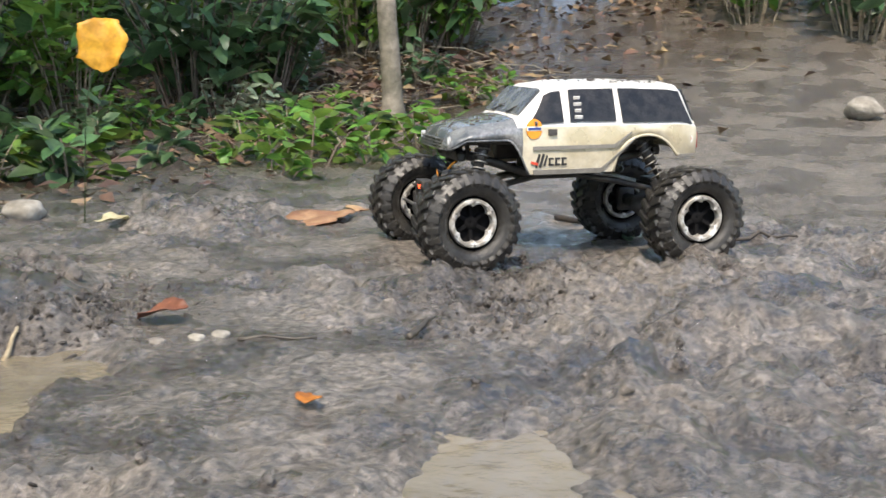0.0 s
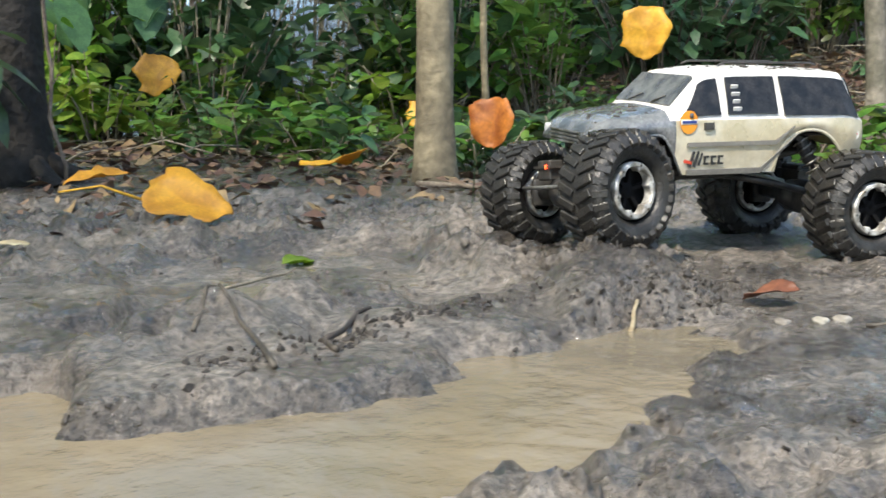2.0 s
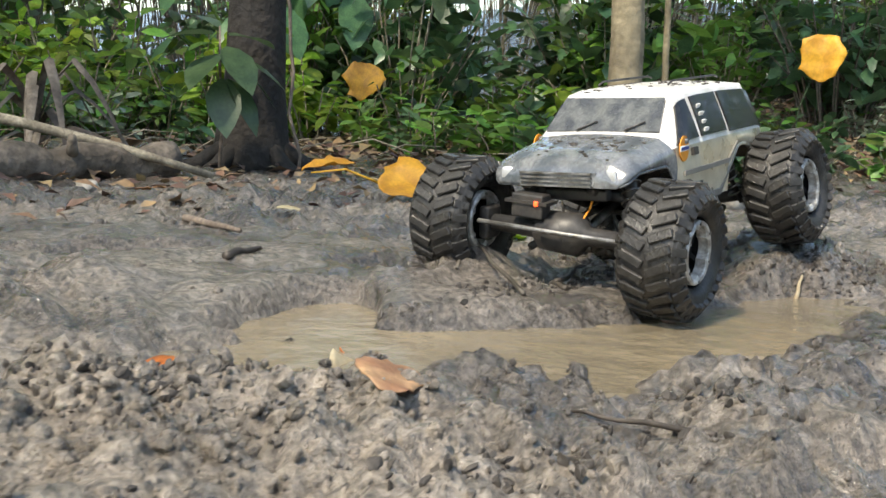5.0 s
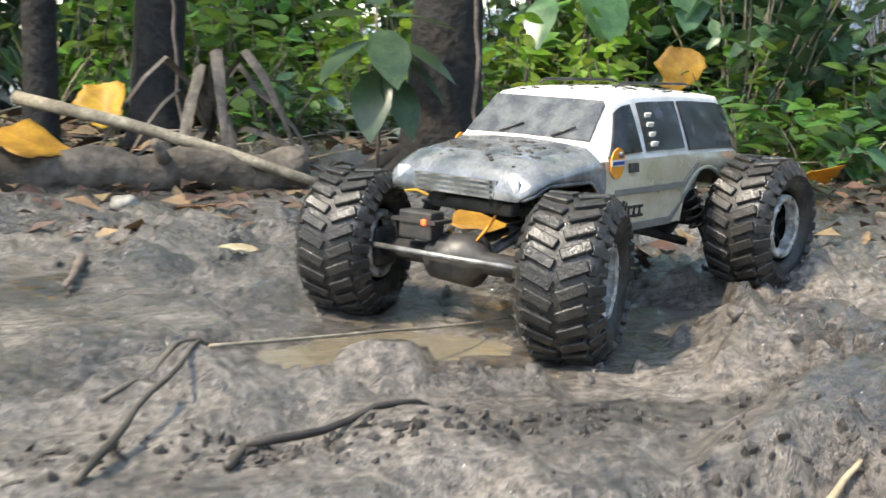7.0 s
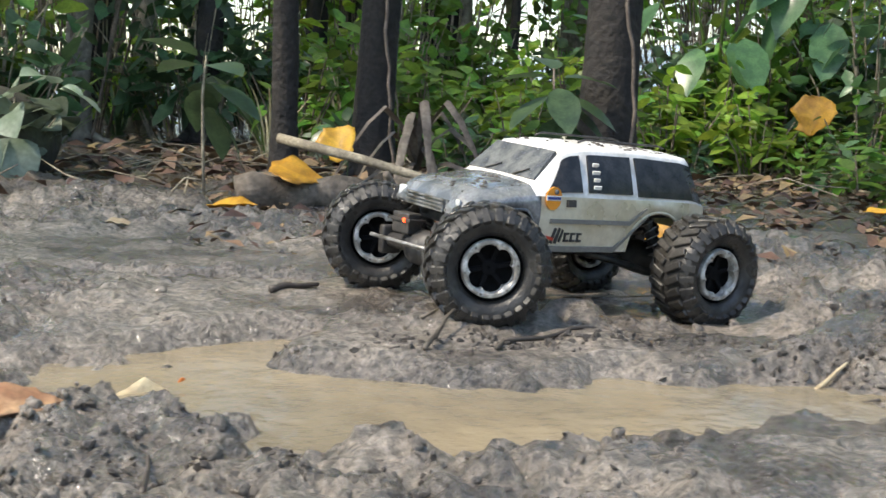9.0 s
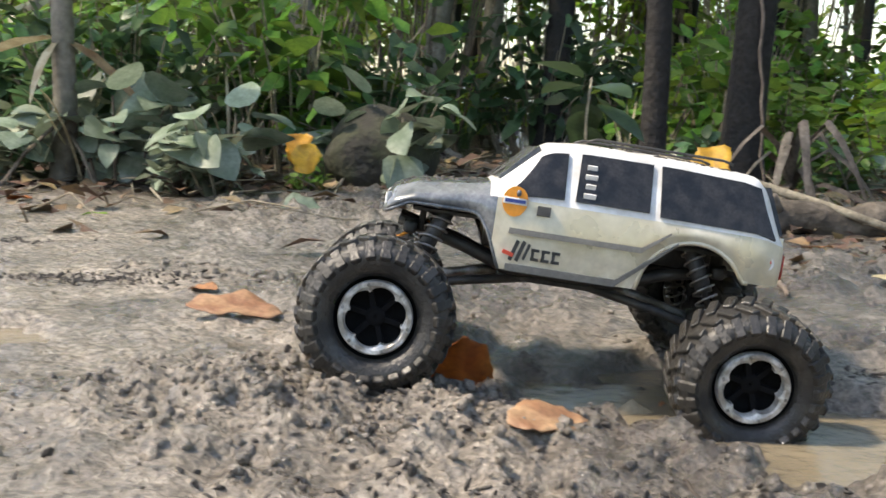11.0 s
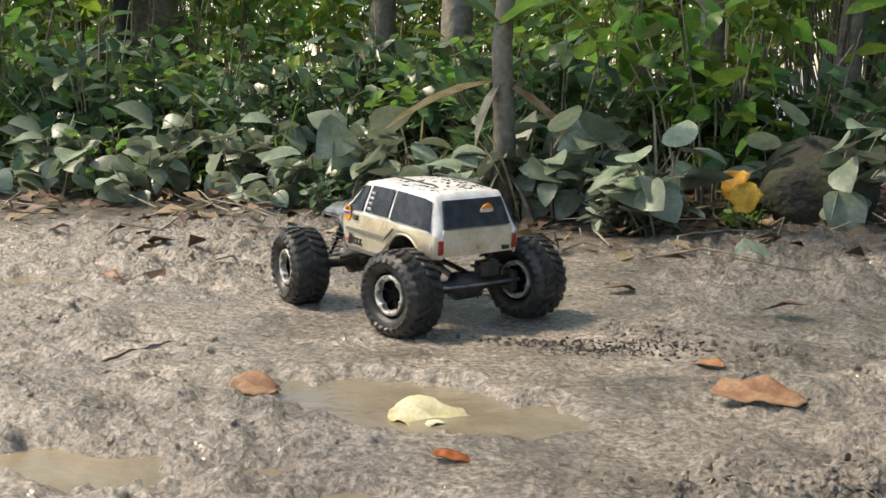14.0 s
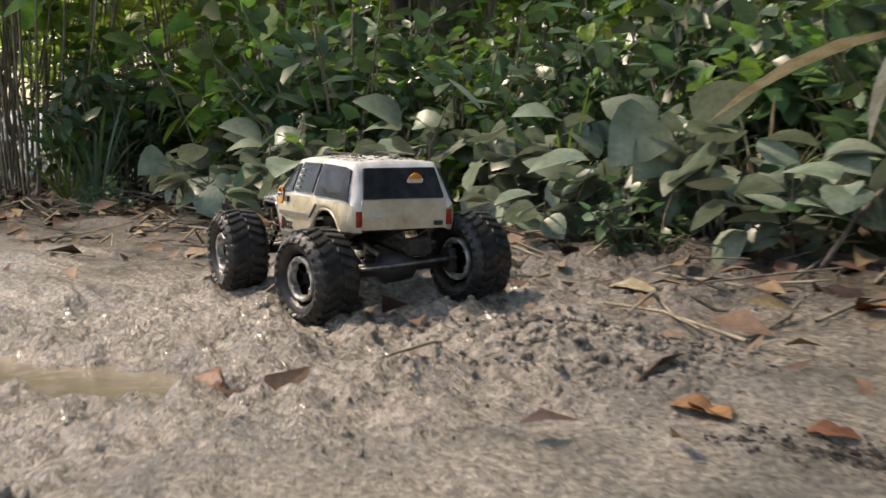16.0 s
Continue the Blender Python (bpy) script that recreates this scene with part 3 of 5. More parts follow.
    across("windscreen", [(0.1055, 0.071, 0.1965, 0.6, 0.8), (0.066, 0.0625, 0.2305, 0.6, 0.8)], WSHIELD, t, "tinted windscreen with dried mud")
    across("rear_window", [(-0.1705, 0.066, 0.1835, -0.9, 0.4), (-0.1545, 0.058, 0.2265, -0.9, 0.4)], GLASS, t, "dark rear window")
    across("tailgate", [(-0.1695, 0.072, 0.141, -1, 0), (-0.1712, 0.072, 0.16, -1, 0), (-0.1708, 0.069, 0.1815, -1, 0)], SILVER, t, "champagne silver tailgate")
    across("grille", [(0.2165, 0.045, 0.153, 1, 0), (0.2145, 0.047, 0.166, 1, 0)], GREY, t, "grey grille")
    for k in range(4):
        part("grille_bar", bm_box(0.003, 0.086, 0.0018, Matrix.Translation((0.2185, 0, 0.1525 + 0.0042 * k)), 0), STEEL, t, smooth=False)
    bm = bmesh.new()
    bmesh.ops.create_cone(bm, cap_ends=True, segments=28, radius1=0.0115, radius2=0.0115, depth=0.0012, matrix=Matrix.Translation((-0.1650, -0.02, 0.2085)) @ Matrix.Rotation(radians(72), 4, "Y"))
    st = part("round_sticker", bm, ORANGE, t, "round orange sticker with a dark band", smooth=False)
    part("sticker_band", bm_box(0.002, 0.025, 0.0055, Matrix.Translation((-0.1655, -0.02, 0.2085)) @ Matrix.Rotation(radians(-18), 4, "Y"), 0), WHITE, st, smooth=False)
    part("number_bar", bm_box(0.002, 0.022, 0.006, Matrix.Translation((-0.1742, 0.045, 0.162)), 0), WHITE, t, smooth=False)
    part("tailgate_vent", bm_box(0.002, 0.014, 0.006, Matrix.Translation((-0.1738, -0.055, 0.148)), 0), BLACK, t, smooth=False)
    for y in (-0.03, 0.03):
        part("wiper", bm_tube([(0.108, y, 0.199), (0.098, y + 0.022, 0.208)], 0.0012, 5), BLACK, t)
    for y in (-0.045, 0.045):
        part("roof_rail", bm_tube([(-0.12, y, 0.243), (-0.11, y, 0.2455), (0.01, y, 0.2465), (0.02, y, 0.243)], 0.0013, 6), BLACK, t, "black roof rail")
    # clods of mud thrown on the roof and bonnet
    rnd = random.Random(4)
    bm = bmesh.new()
    for k in range(170):
        x = rnd.choice((rnd.uniform(-0.13, 0.05), rnd.uniform(-0.13, -0.02), rnd.uniform(0.12, 0.2)))
        p = shell_point(x, rnd.uniform(2.05, 2.98), rnd.choice((1, -1)))
        r = rnd.uniform(0.0008, 0.0034)
        bmesh.ops.create_icosphere(bm, subdivisions=1, radius=r, matrix=Matrix.Translation(p) @ pose(0, 0, 0, 0, 0, rnd.uniform(0, 180)) @ Matrix.Diagonal((1.6, 1, 0.45, 1)))
    tagged(part("mud_spatter", bm, MUDCLOD, t, "dark mud thrown over the roof"), kind="stuff")
    fit_shell(t)
    # chassis
    for s in (1, -1):
        part("frame_rail", bm_tube([(0.15, s * 0.03, 0.128), (0.09, s * 0.032, 0.112), (0.05, s * 0.033, 0.098), (-0.05, s * 0.033, 0.098), (-0.09, s * 0.032, 0.112), (-0.15, s * 0.03, 0.124)], 0.006, 6), BLACK, t)
        for f in (1, -1):
            part("link", bm_tube([(f * 0.022, s * 0.024, 0.092), (f * 0.09, s * 0.034, 0.08), (f * 0.145, s * 0.045, 0.066)], 0.0042, 8), BLACK, t)
            a, b = Vector((f * 0.138, s * 0.07, 0.075)), Vector((f * 0.108, s * 0.05, 0.146))
            sh = part("shock", bm_tube([a, a.lerp(b, 0.42), a.lerp(b, 0.42), a.lerp(b, 0.97), b], [0.0028, 0.0028, 0.0072, 0.0078, 0.004], 12), BLACK, t, "black oil shock with coil spring")
            coil = []
            w = (b - a).normalized()
            u = w.orthogonal().normalized()
            v = w.cross(u)
            for k in range(7 * 10 + 1):
                q = k / 70
                coil.append(a.lerp(b, 0.1 + 0.8 * q) + (u * math.cos(q * 14 * math.pi) + v * math.sin(q * 14 * math.pi)) * 0.0098)
            part("spring", bm_tube(coil, 0.0013, 5), STEEL, sh)
    part("skid_plate", bm_box(0.11, 0.06, 0.006, Matrix.Translation((0, 0, 0.09)), 0.002), BLACK, t)
    bm = bm_box(0.06, 0.05, 0.034, Matrix.Translation((0.01, 0, 0.112)), 0.004)
    bm_tube([(0.0, -0.02, 0.128), (0.07, -0.02, 0.128)], 0.017, 16, bm)
    part("gearbox", bm, BLACK, t)
    part("battery", bm_box(0.13, 0.045, 0.024, Matrix.Translation((-0.085, 0, 0.132)), 0.005), BLACK, t)
    part("inner_tray", bm_box(0.3, 0.12, 0.004, Matrix.Translation((-0.01, 0, 0.14)), 0.0015), BLACK, t)
    for f in (1, -1):
        part("drive_shaft", bm_tube([(f * 0.03, 0, 0.1), (f * 0.13, 0, 0.074)], 0.005, 8), STEEL, t)
        part("body_post", bm_tube([(f * 0.13, 0.035, 0.12), (f * 0.13, 0.035, 0.165)], 0.003, 8), BLACK, t)
        part("bumper_beam", bm_box(0.012, 0.09, 0.012, Matrix.Translation((f * 0.14, 0, 0.122)), 0.003), BLACK, t)
    wires = part("wire", bm_tube([(0.12, 0.02, 0.13), (0.15, 0.028, 0.11), (0.165, 0.02, 0.09), (0.158, -0.01, 0.1)], 0.0014, 6), ORANGE, t, "thin orange servo wire")
    front, rear = make_axle(t, True), make_axle(t, False)
    front.location, rear.location = (HALF_BASE, 0, TYRE_R), (-HALF_BASE, 0, TYRE_R)
    wheels = {}
    first = make_wheel(t)
    for key, x, s in (("fl", 1, 1), ("fr", 1, -1), ("rl", -1, 1), ("rr", -1, -1)):
        m = pose(x * HALF_BASE, s * HALF_TRACK, TYRE_R)
        if key == "fl":
            first.matrix_basis, w = m, first
        else:
            w = copy_thing(first, m)
            w.parent = t
        wheels[key] = w
    return t, front, rear, wheels

# ---- ground ----
def fbm(x, y, s, o=4):
    return noise.fractal(Vector((x * s, y * s, 3.7)), 1.0, 2.0, o)


def bump_at(x, y, cx, cy, rx, ry, turn=0.0):
    """1 in the middle of an ellipse, fading to 0 at its rim."""
    c, s = math.cos(radians(turn)), math.sin(radians(turn))
    u, v = ((x - cx) * c + (y - cy) * s) / rx, (-(x - cx) * s + (y - cy) * c) / ry
    d = u * u + v * v
    return max(0.0, 1 - d) ** 1.3 if d < 1 else 0.0


def smooth(a, b, x):
    f = min(1.0, max(0.0, (x - a) / (b - a)))
    return f * f * (3 - 2 * f)


def edge_y(x):
    """Where the undergrowth begins on the far side."""
    return lerp_table(EDGE, x)[0]


def ground_z(x, y, fine=True):
    z = 0.009 * fbm(x, y, 1.1) + 0.004
    rough = 0.3 + 0.9 * smooth(-0.3, 0.3, fbm(x + 7, y - 3, 1.5, 2))
    if fine:
        z += rough * (0.03 * abs(fbm(x + 3, y, 8, 4)) - 0.006 + 0.017 * abs(fbm(x, y + 9, 26, 3)) + 0.006 * fbm(x + 5, y, 60, 2))
    z -= 0.009 * bump_at(x, y, 0.95, 0.35, 0.95, 0.45) ** 0.5
    for cx, cy, rx, ry, turn, h in MOUNDS:
        b = bump_at(x, y, cx, cy, rx, ry, turn)
        if b:
            z += h * b * (1 + 0.5 * fbm(x, y, 14, 3))
    for cx, cy, rx, ry, turn, h in PUDDLES:
        d = math.hypot(x - cx, y - cy)
        if d < max(rx, ry) * 1.4:
            wob = 0.55 * fbm(x, y, 11, 4)
            b = bump_at(x, y, cx, cy, rx * (1 + wob), ry * (1 + wob), turn)
            z = z * (1 - 0.75 * min(1, 2.5 * b)) - h * min(1.0, 1.5 * b)
    z += (0.5 * smooth(2.6, 6.5, x) + 0.3 * smooth(5.2, 7.0, x)) * smooth(-4, 0.5, y)
    far = math.hypot(x - FOCUS[0], y - FOCUS[1])
    z += 0.35 * smooth(4.0, 12.0, far) * (0.5 + fbm(x, y, 0.2, 3))
    return z


def ground_axis(c, inner, step, outer):
    """Lines of the sheet: close together in the middle, wider and wider outside."""
    line = [c + k * step for k in range(int(-inner / step), int(inner / step) + 1)]
    d, s = inner, step
    while d < outer:
        s *= 1.22
        d += s
        line = [c - d] + line + [c + d]
    return line


def make_ground():
    xs, ys = ground_axis(FOCUS[0], FOCUS[2], GRID, 900), ground_axis(FOCUS[1], FOCUS[3], GRID, 900)
    verts = [(x, y, ground_z(x, y, abs(x - FOCUS[0]) < FOCUS[2] + 1 and abs(y - FOCUS[1]) < FOCUS[3] + 1)) for y in ys for x in xs]
    n = len(xs)
    faces = [(j * n + i, j * n + i + 1, (j + 1) * n + i + 1, (j + 1) * n + i) for j in range(len(ys) - 1) for i in range(n - 1)]
    me = bpy.data.meshes.new("ground")
    me.from_pydata(verts, [], faces)
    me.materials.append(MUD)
    for p in me.polygons:
        p.use_smooth = True
    tagged(new("ground", me), "wet grey-brown mud churned by small tyres", "ground", kind="structure")
    bm = bmesh.new()
    bmesh.ops.create_grid(bm, x_segments=2, y_segments=2, size=1, matrix=Matrix.Translation((FOCUS[0], FOCUS[1], WATER)) @ Matrix.Diagonal((FOCUS[2] + 0.5, FOCUS[3] + 0.5, 1, 1)))
    tagged(part("water", bm, SILT), "shallow muddy puddle water", "water", kind="structure")


# ---- leaves and plants ----
HEART = [(0.0, 0.02), (0.08, 0.34), (0.25, 0.46), (0.5, 0.42), (0.75, 0.25), (0.9, 0.1), (1.0, 0.0)]
ROUND = [(0.0, 0.02), (0.05, 0.28), (0.18, 0.44), (0.42, 0.48), (0.68, 0.39), (0.87, 0.2), (0.96, 0.07), (1.0, 0.0)]
OVAL = [(0.0, 0.01), (0.12, 0.16), (0.35, 0.27), (0.6, 0.26), (0.82, 0.15), (0.94, 0.05), (1.0, 0.0)]
BLUNT = [(0.0, 0.03), (0.04, 0.3), (0.15, 0.42), (0.45, 0.46), (0.75, 0.4), (0.92, 0.3), (1.0, 0.08)]
BLADE = [(0.0, 0.03), (0.2, 0.06), (0.5, 0.07), (0.8, 0.045), (1.0, 0.0)]


def add_leaf(bm, m, size, outline=OVAL, fold=0.15, droop=0.25, curl=0.0, ragged=0.0, rnd=random):
    """A leaf along +x with a folded midrib, bent down towards its tip."""
    mid, left, right = [], [], []
    for k, (u, w) in enumerate(outline):
        z = -droop * u * u * size
        w1 = w * (1 + (rnd.uniform(-ragged, ragged) if 0 < k < len(outline) - 1 else 0))
        w2 = w * (1 + (rnd.uniform(-ragged, ragged) if 0 < k < len(outline) - 1 else 0))
        mid.append(bm.verts.new(m @ Vector((u * size, 0, z))))
        left.append(bm.verts.new(m @ Vector((u * size, w1 * size, z + w1 * size * (fold + curl * u)))))
        right.append(bm.verts.new(m @ Vector((u * size, -w2 * size, z + w2 * size * (fold - curl * u * 0.5)))))
    for k in range(len(outline) - 1):
        bm.faces.new((mid[k], mid[k + 1], left[k + 1], left[k]))
        bm.faces.new((right[k], right[k + 1], mid[k + 1], mid[k]))


def fallen_leaf(name, x, y, size, material, turn, label, outline=OVAL, fold=0.3, droop=0.1, curl=0.5, tilt=(0, 0), lift=0.006, stem=0.0, z=None):
    """A single dead leaf with thickness, lying on the mud."""
    bm = bmesh.new()
    rnd = random.Random(int(abs(x * 977 + y * 631) * 10) + 1)
    add_leaf(bm, Matrix.Translation((-size / 2, 0, 0)), size, outline, fold, droop, curl, 0.3, rnd)
    bmesh.ops.remove_doubles(bm, verts=bm.verts, dist=1e-5)
    bmesh.ops.subdivide_edges(bm, edges=bm.edges, cuts=2, use_grid_fill=True)
    for v in bm.verts:
        w = v.co * (5 / size) + Vector((x * 9, y * 9, 0))
        v.co += Vector((0.05 * noise.noise(w * 1.7), 0.05 * noise.noise(w * 1.7 + Vector((5, 0, 0))), 0.055 * noise.noise(w))) * size
    made = bmesh.ops.solidify(bm, geom=bm.faces[:], thickness=0.0009)
    leaf = part(name, bm, material)
    if math.cos(radians(turn)) > 0 and z is None:
        tilt = (-tilt[0], tilt[1])
    leaf.matrix_basis = Matrix.Translation((x, y, (ground_z(x, y) if z is None else z) + lift)) @ pose(0, 0, 0, tilt[0], tilt[1], turn)
    tagged(leaf, label, "leaf")
    if stem:
        part("leaf_stem", bm_tube([(-size / 2, 0, 0), (-size / 2 - stem * 0.5, 0.01, 0.012), (-size / 2 - stem, 0.0, 0.004)], [0.0022, 0.0018, 0.0014], 6), material, leaf)
    return leaf


def stick(name, a, b, r, material, label, wob=0.05, z0=None, z1=None, fork=False):
    rnd = random.Random(int(abs(a[0] * 913 + a[1] * 517 + b[0] * 71) * 10))
    p, q = Vector((a[0], a[1], 0)), Vector((b[0], b[1], 0))
    p.z = (ground_z(p.x, p.y) if z0 is None else z0) + r
    q.z = (ground_z(q.x, q.y) if z1 is None else z1) + r
    n = 9
    pts = []
    for k in range(n + 1):
        f = k / n
        w = p.lerp(q, f)
        amp = wob * (q - p).length * math.sin(math.pi * f)
        w += Vector((noise.noise(Vector((f * 3, a[0] * 5, 1))), noise.noise(Vector((f * 3, 9, b[1] * 5))), 0.3 * noise.noise(Vector((f * 4, 2, a[1])))) ) * amp
        if z0 is None and z1 is None:
            w.z = max(w.z, ground_z(w.x, w.y) + r * 0.5)
        pts.append(w)
    bm = bm_tube(pts, [r * (1.15 - 0.55 * k / n) for k in range(n + 1)], 7)
    if fork:
        k = 5
        d = (pts[6] - pts[5]).normalized()
        s = Vector((-d.y, d.x, 0.5))
        bm_tube([pts[k], pts[k] + (d + s * 0.7) * 0.35 * (q - p).length], [r * 0.7, r * 0.4], 6, bm)
    return tagged(part(name, bm, material), label, "stick")


def stone(x, y, r, label, squash=0.6, sink=0.3, material=None):
    bm = bmesh.new()
    bmesh.ops.create_icosphere(bm, subdivisions=3, radius=r)
    for v in bm.verts:
        v.co *= 1 + 0.28 * noise.noise(v.co * (1.4 / r) + Vector((x * 7, y * 5, 0)))
        v.co.z *= squash
    s = part("stone", bm, material or STONE)
    s.location = (x, y, ground_z(x, y) + r * squash * (1 - 2 * sink))
    return tagged(s, label, "stone")


def tree(name, x, y, r, h, material, label, lean=(0, 0), bend=0.05, flare=1.6, roots=0, limbs=3, leafmat=None, ground=None, sides=18):
    """A trunk with limbs and, high up, a loose crown."""
    rnd = random.Random(int(abs(x * 331 + y * 173) * 100))
    z0 = ground_z(x, y, False) - 0.03
    t = tagged(new(name), label, "tree", kind="thing")
    t.location = (x, y, z0)
    n = 18
    pts, rad = [], []
    for k in range(n + 1):
        f = (k / n) ** 1.5
        wob = Vector((noise.noise(Vector((f * 4, x * 3, 0))), noise.noise(Vector((f * 4, 5, y * 3))), 0)) * bend * (h ** 0.7) * min(1, f * 4)
        pts.append(Vector((lean[0] * f * h, lean[1] * f * h, f * h)) + wob)
        rad.append(r * (1 + (flare - 1) * max(0, 1 - f * h / (r * 5)) ** 2) * (1 - 0.45 * f))
    bm = bm_tube(pts, rad, sides)
    for v in bm.verts:
        v.co += Vector((v.co.x, v.co.y, 0)).normalized() * r * 0.16 * noise.noise(Vector((v.co.x * 3 / r, v.co.y * 3 / r, v.co.z * 5)))
    part("trunk", bm, material, t)
    for k in range(roots):
        a = 2 * math.pi * (k + rnd.uniform(-0.3, 0.3)) / roots
        d = Vector((math.cos(a), math.sin(a), 0))
        l = r * rnd.uniform(2.5, 4.5)
        part("root", bm_tube([d * r * 0.5 + Vector((0, 0, r * 1.6)), d * (r + l * 0.25) + Vector((0, 0, r * 0.6)), d * (r + l * 0.6) + Vector((0, 0, r * 0.2)), d * (r + l) + Vector((0, 0, -0.01))],
                             [r * 0.3, r * 0.32, r * 0.22, r * 0.1], 8), material, t)
    tips = []
    for k in range(limbs):
        f = rnd.uniform(0.45, 0.95)
        i = int(n * f ** (1 / 1.5))
        a = rnd.uniform(0, 2 * math.pi)
        l = h * rnd.uniform(0.15, 0.3)
        d = Vector((math.cos(a), math.sin(a), 0.7))
        p = pts[i]
        q = p + d * l
        part("limb", bm_tube([p, p + d * l * 0.5 + Vector((0, 0, -l * 0.05)), q], [rad[i] * 0.45, rad[i] * 0.3, rad[i] * 0.12], 7), material, t)
        tips.append(q)
    tips.append(pts[-1])
    if leafmat:
        bm = bmesh.new()
        for q in tips:
            for k in range(70):
                p = q + Vector([rnd.gauss(0, h * 0.085) for _ in range(3)])
                add_leaf(bm, Matrix.Translation(p) @ pose(0, 0, 0, rnd.uniform(-40, 40), rnd.uniform(-20, 60), rnd.uniform(0, 360)), rnd.uniform(0.08, 0.16), OVAL[::2], 0.1, 0.3)
        part("crown", bm, leafmat, t)
    return t


def shrub_mesh(seed, spread, height, leaves, size, outline, sizevar=0.4, low=0.0, droop=0.3, flat=35):
    """Stems and leaves of an undergrowth plant, as two bmeshes."""
    rnd = random.Random(seed)
    stems, crown = bmesh.new(), bmesh.new()
    count = max(3, leaves // 9)
    per = leaves // count
    for s in range(count):
        a = rnd.uniform(0, 2 * math.pi)
        reach = spread * math.sqrt(rnd.uniform(0.02, 1))
        top = Vector((reach * math.cos(a), reach * math.sin(a), height * rnd.uniform(0.35, 1.0) * (1 - 0.35 * reach / spread)))
        foot = Vector((top.x * 0.35, top.y * 0.35, -0.02))
        midp = foot.lerp(top, 0.5) + Vector((0, 0, height * 0.1))
        bm_tube([foot, midp, top], [0.004, 0.003, 0.0018], 4, stems, caps=False)
        for k in range(per):
            f = rnd.uniform(0.3 + low, 1.05)
            p = foot.lerp(midp, f * 2) if f < 0.5 else midp.lerp(top, f * 2 - 1)
            b = rnd.uniform(0, 360)
            sz = size * rnd.uniform(1 - sizevar, 1 + sizevar)
            m = Matrix.Translation(p) @ pose(0, 0, 0, 0, 0, b) @ pose(0, 0, 0, rnd.uniform(-flat, flat), rnd.uniform(-flat, flat * 0.9), 0) @ Matrix.Translation((sz * 0.25, 0, 0))
            add_leaf(crown, m, sz, outline, rnd.uniform(0.02, 0.25), droop * rnd.uniform(0.3, 1.6), rnd=rnd)
    return stems, crown


def blade_mesh(seed, length, width, lean, az):
    """One long arching blade."""
    rnd = random.Random(seed)
    bm = bmesh.new()
    a = az + rnd.uniform(-0.3, 0.3)
    l = length * rnd.uniform(0.5, 1.1)
    d = Vector((math.cos(a), math.sin(a), 0))
    side = Vector((-d.y, d.x, 0))
    tilt = lean * rnd.uniform(0.4, 1.4)
    prev = None
    for j in range(9):
        f = j / 8
        p = d * (0.02 + l * tilt * f ** 1.3) + Vector((0, 0, l * (f - 0.45 * tilt * f * f * f) - 0.01))
        w = width * (0.5 + 1.2 * f) * (1 - f) ** 0.6 + 0.0008
        row = (bm.verts.new(p + side * w), bm.verts.new(p - Vector((0, 0, w * 0.4))), bm.verts.new(p - side * w))
        if prev:
            bm.faces.new((prev[0], prev[1], row[1], row[0]))
            bm.faces.new((prev[1], prev[2], row[2], row[1]))
        prev = row
    return bm

# ---- plan: the middle of the clearing, its puddles and its mounds ----
FOCUS, GRID, WATER = (0.15, 1.0, 1.95, 1.35), 0.0088, -0.012
PUDDLES = [(0.69, 0.61, 0.38, 0.115, 8, 0.028), (0.42, 0.70, 0.26, 0.12, -30, 0.028), (0.45, 0.84, 0.2, 0.06, 20, 0.03), (-0.45, 0.9, 0.24, 0.12, -10, 0.034), (-1.55, 1.42, 0.32, 0.1, 5, 0.034),
           (-0.72, 0.56, 0.26, 0.08, 10, 0.03), (-0.3, 0.53, 0.16, 0.07, -20, 0.03), (0.8, 0.17, 0.12, 0.1, 0, 0.02), (0.3, 1.25, 0.3, 0.05, -15, 0.022), (0.74, 1.0, 0.2, 0.07, 15, 0.024), (0.98, 1.06, 0.36, 0.24, 35, 0.013)]
MOUNDS = [(1.06, 0.72, 0.34, 0.09, 35, 0.034), (0.7, 0.9, 0.2, 0.06, 10, 0.02), (0.08, 0.6, 0.3, 0.14, -10, 0.016), (-0.2, 1.25, 0.2, 0.07, -10, 0.012), (-0.9, 1.75, 0.3, 0.12, 0, 0.014)]
EDGE = [(-9.0, 3.6), (-5.0, 2.8), (-2.4, 2.75), (-1.9, 2.7), (-0.9, 2.5), (-0.3, 2.45), (0.1, 2.8), (0.6, 3.0), (1.2, 3.1), (1.6, 3.0), (1.9, 2.8), (2.3, 2.65), (2.9, 2.65), (3.3, 2.1), (3.8, 1.6), (5.0, 1.3), (6.5, 0.7), (9.0, 0.6)]
LEDRED = glow("red_indicator", (1.0, 0.08, 0.02), 1.5)
MUDCLOD = mat("mud_clod", (0.06, 0.052, 0.045), 0.6, var=0.3, scale=60, second=(0.035, 0.03, 0.026))

make_ground()
truck, front_axle, rear_axle, wheels = make_truck()


# ---- the forest round the clearing ----
def plant(name, label, stems, crown, leaf, stem=None):
    t = tagged(new(name), label, "plant", "undergrowth round the clearing", "thing")
    tagged(part("stem", stems, stem or TWIG, t), kind="stuff")
    tagged(part("foliage", crown, leaf, t), kind="stuff")
    t.location = (0, 0, -50)
    return t


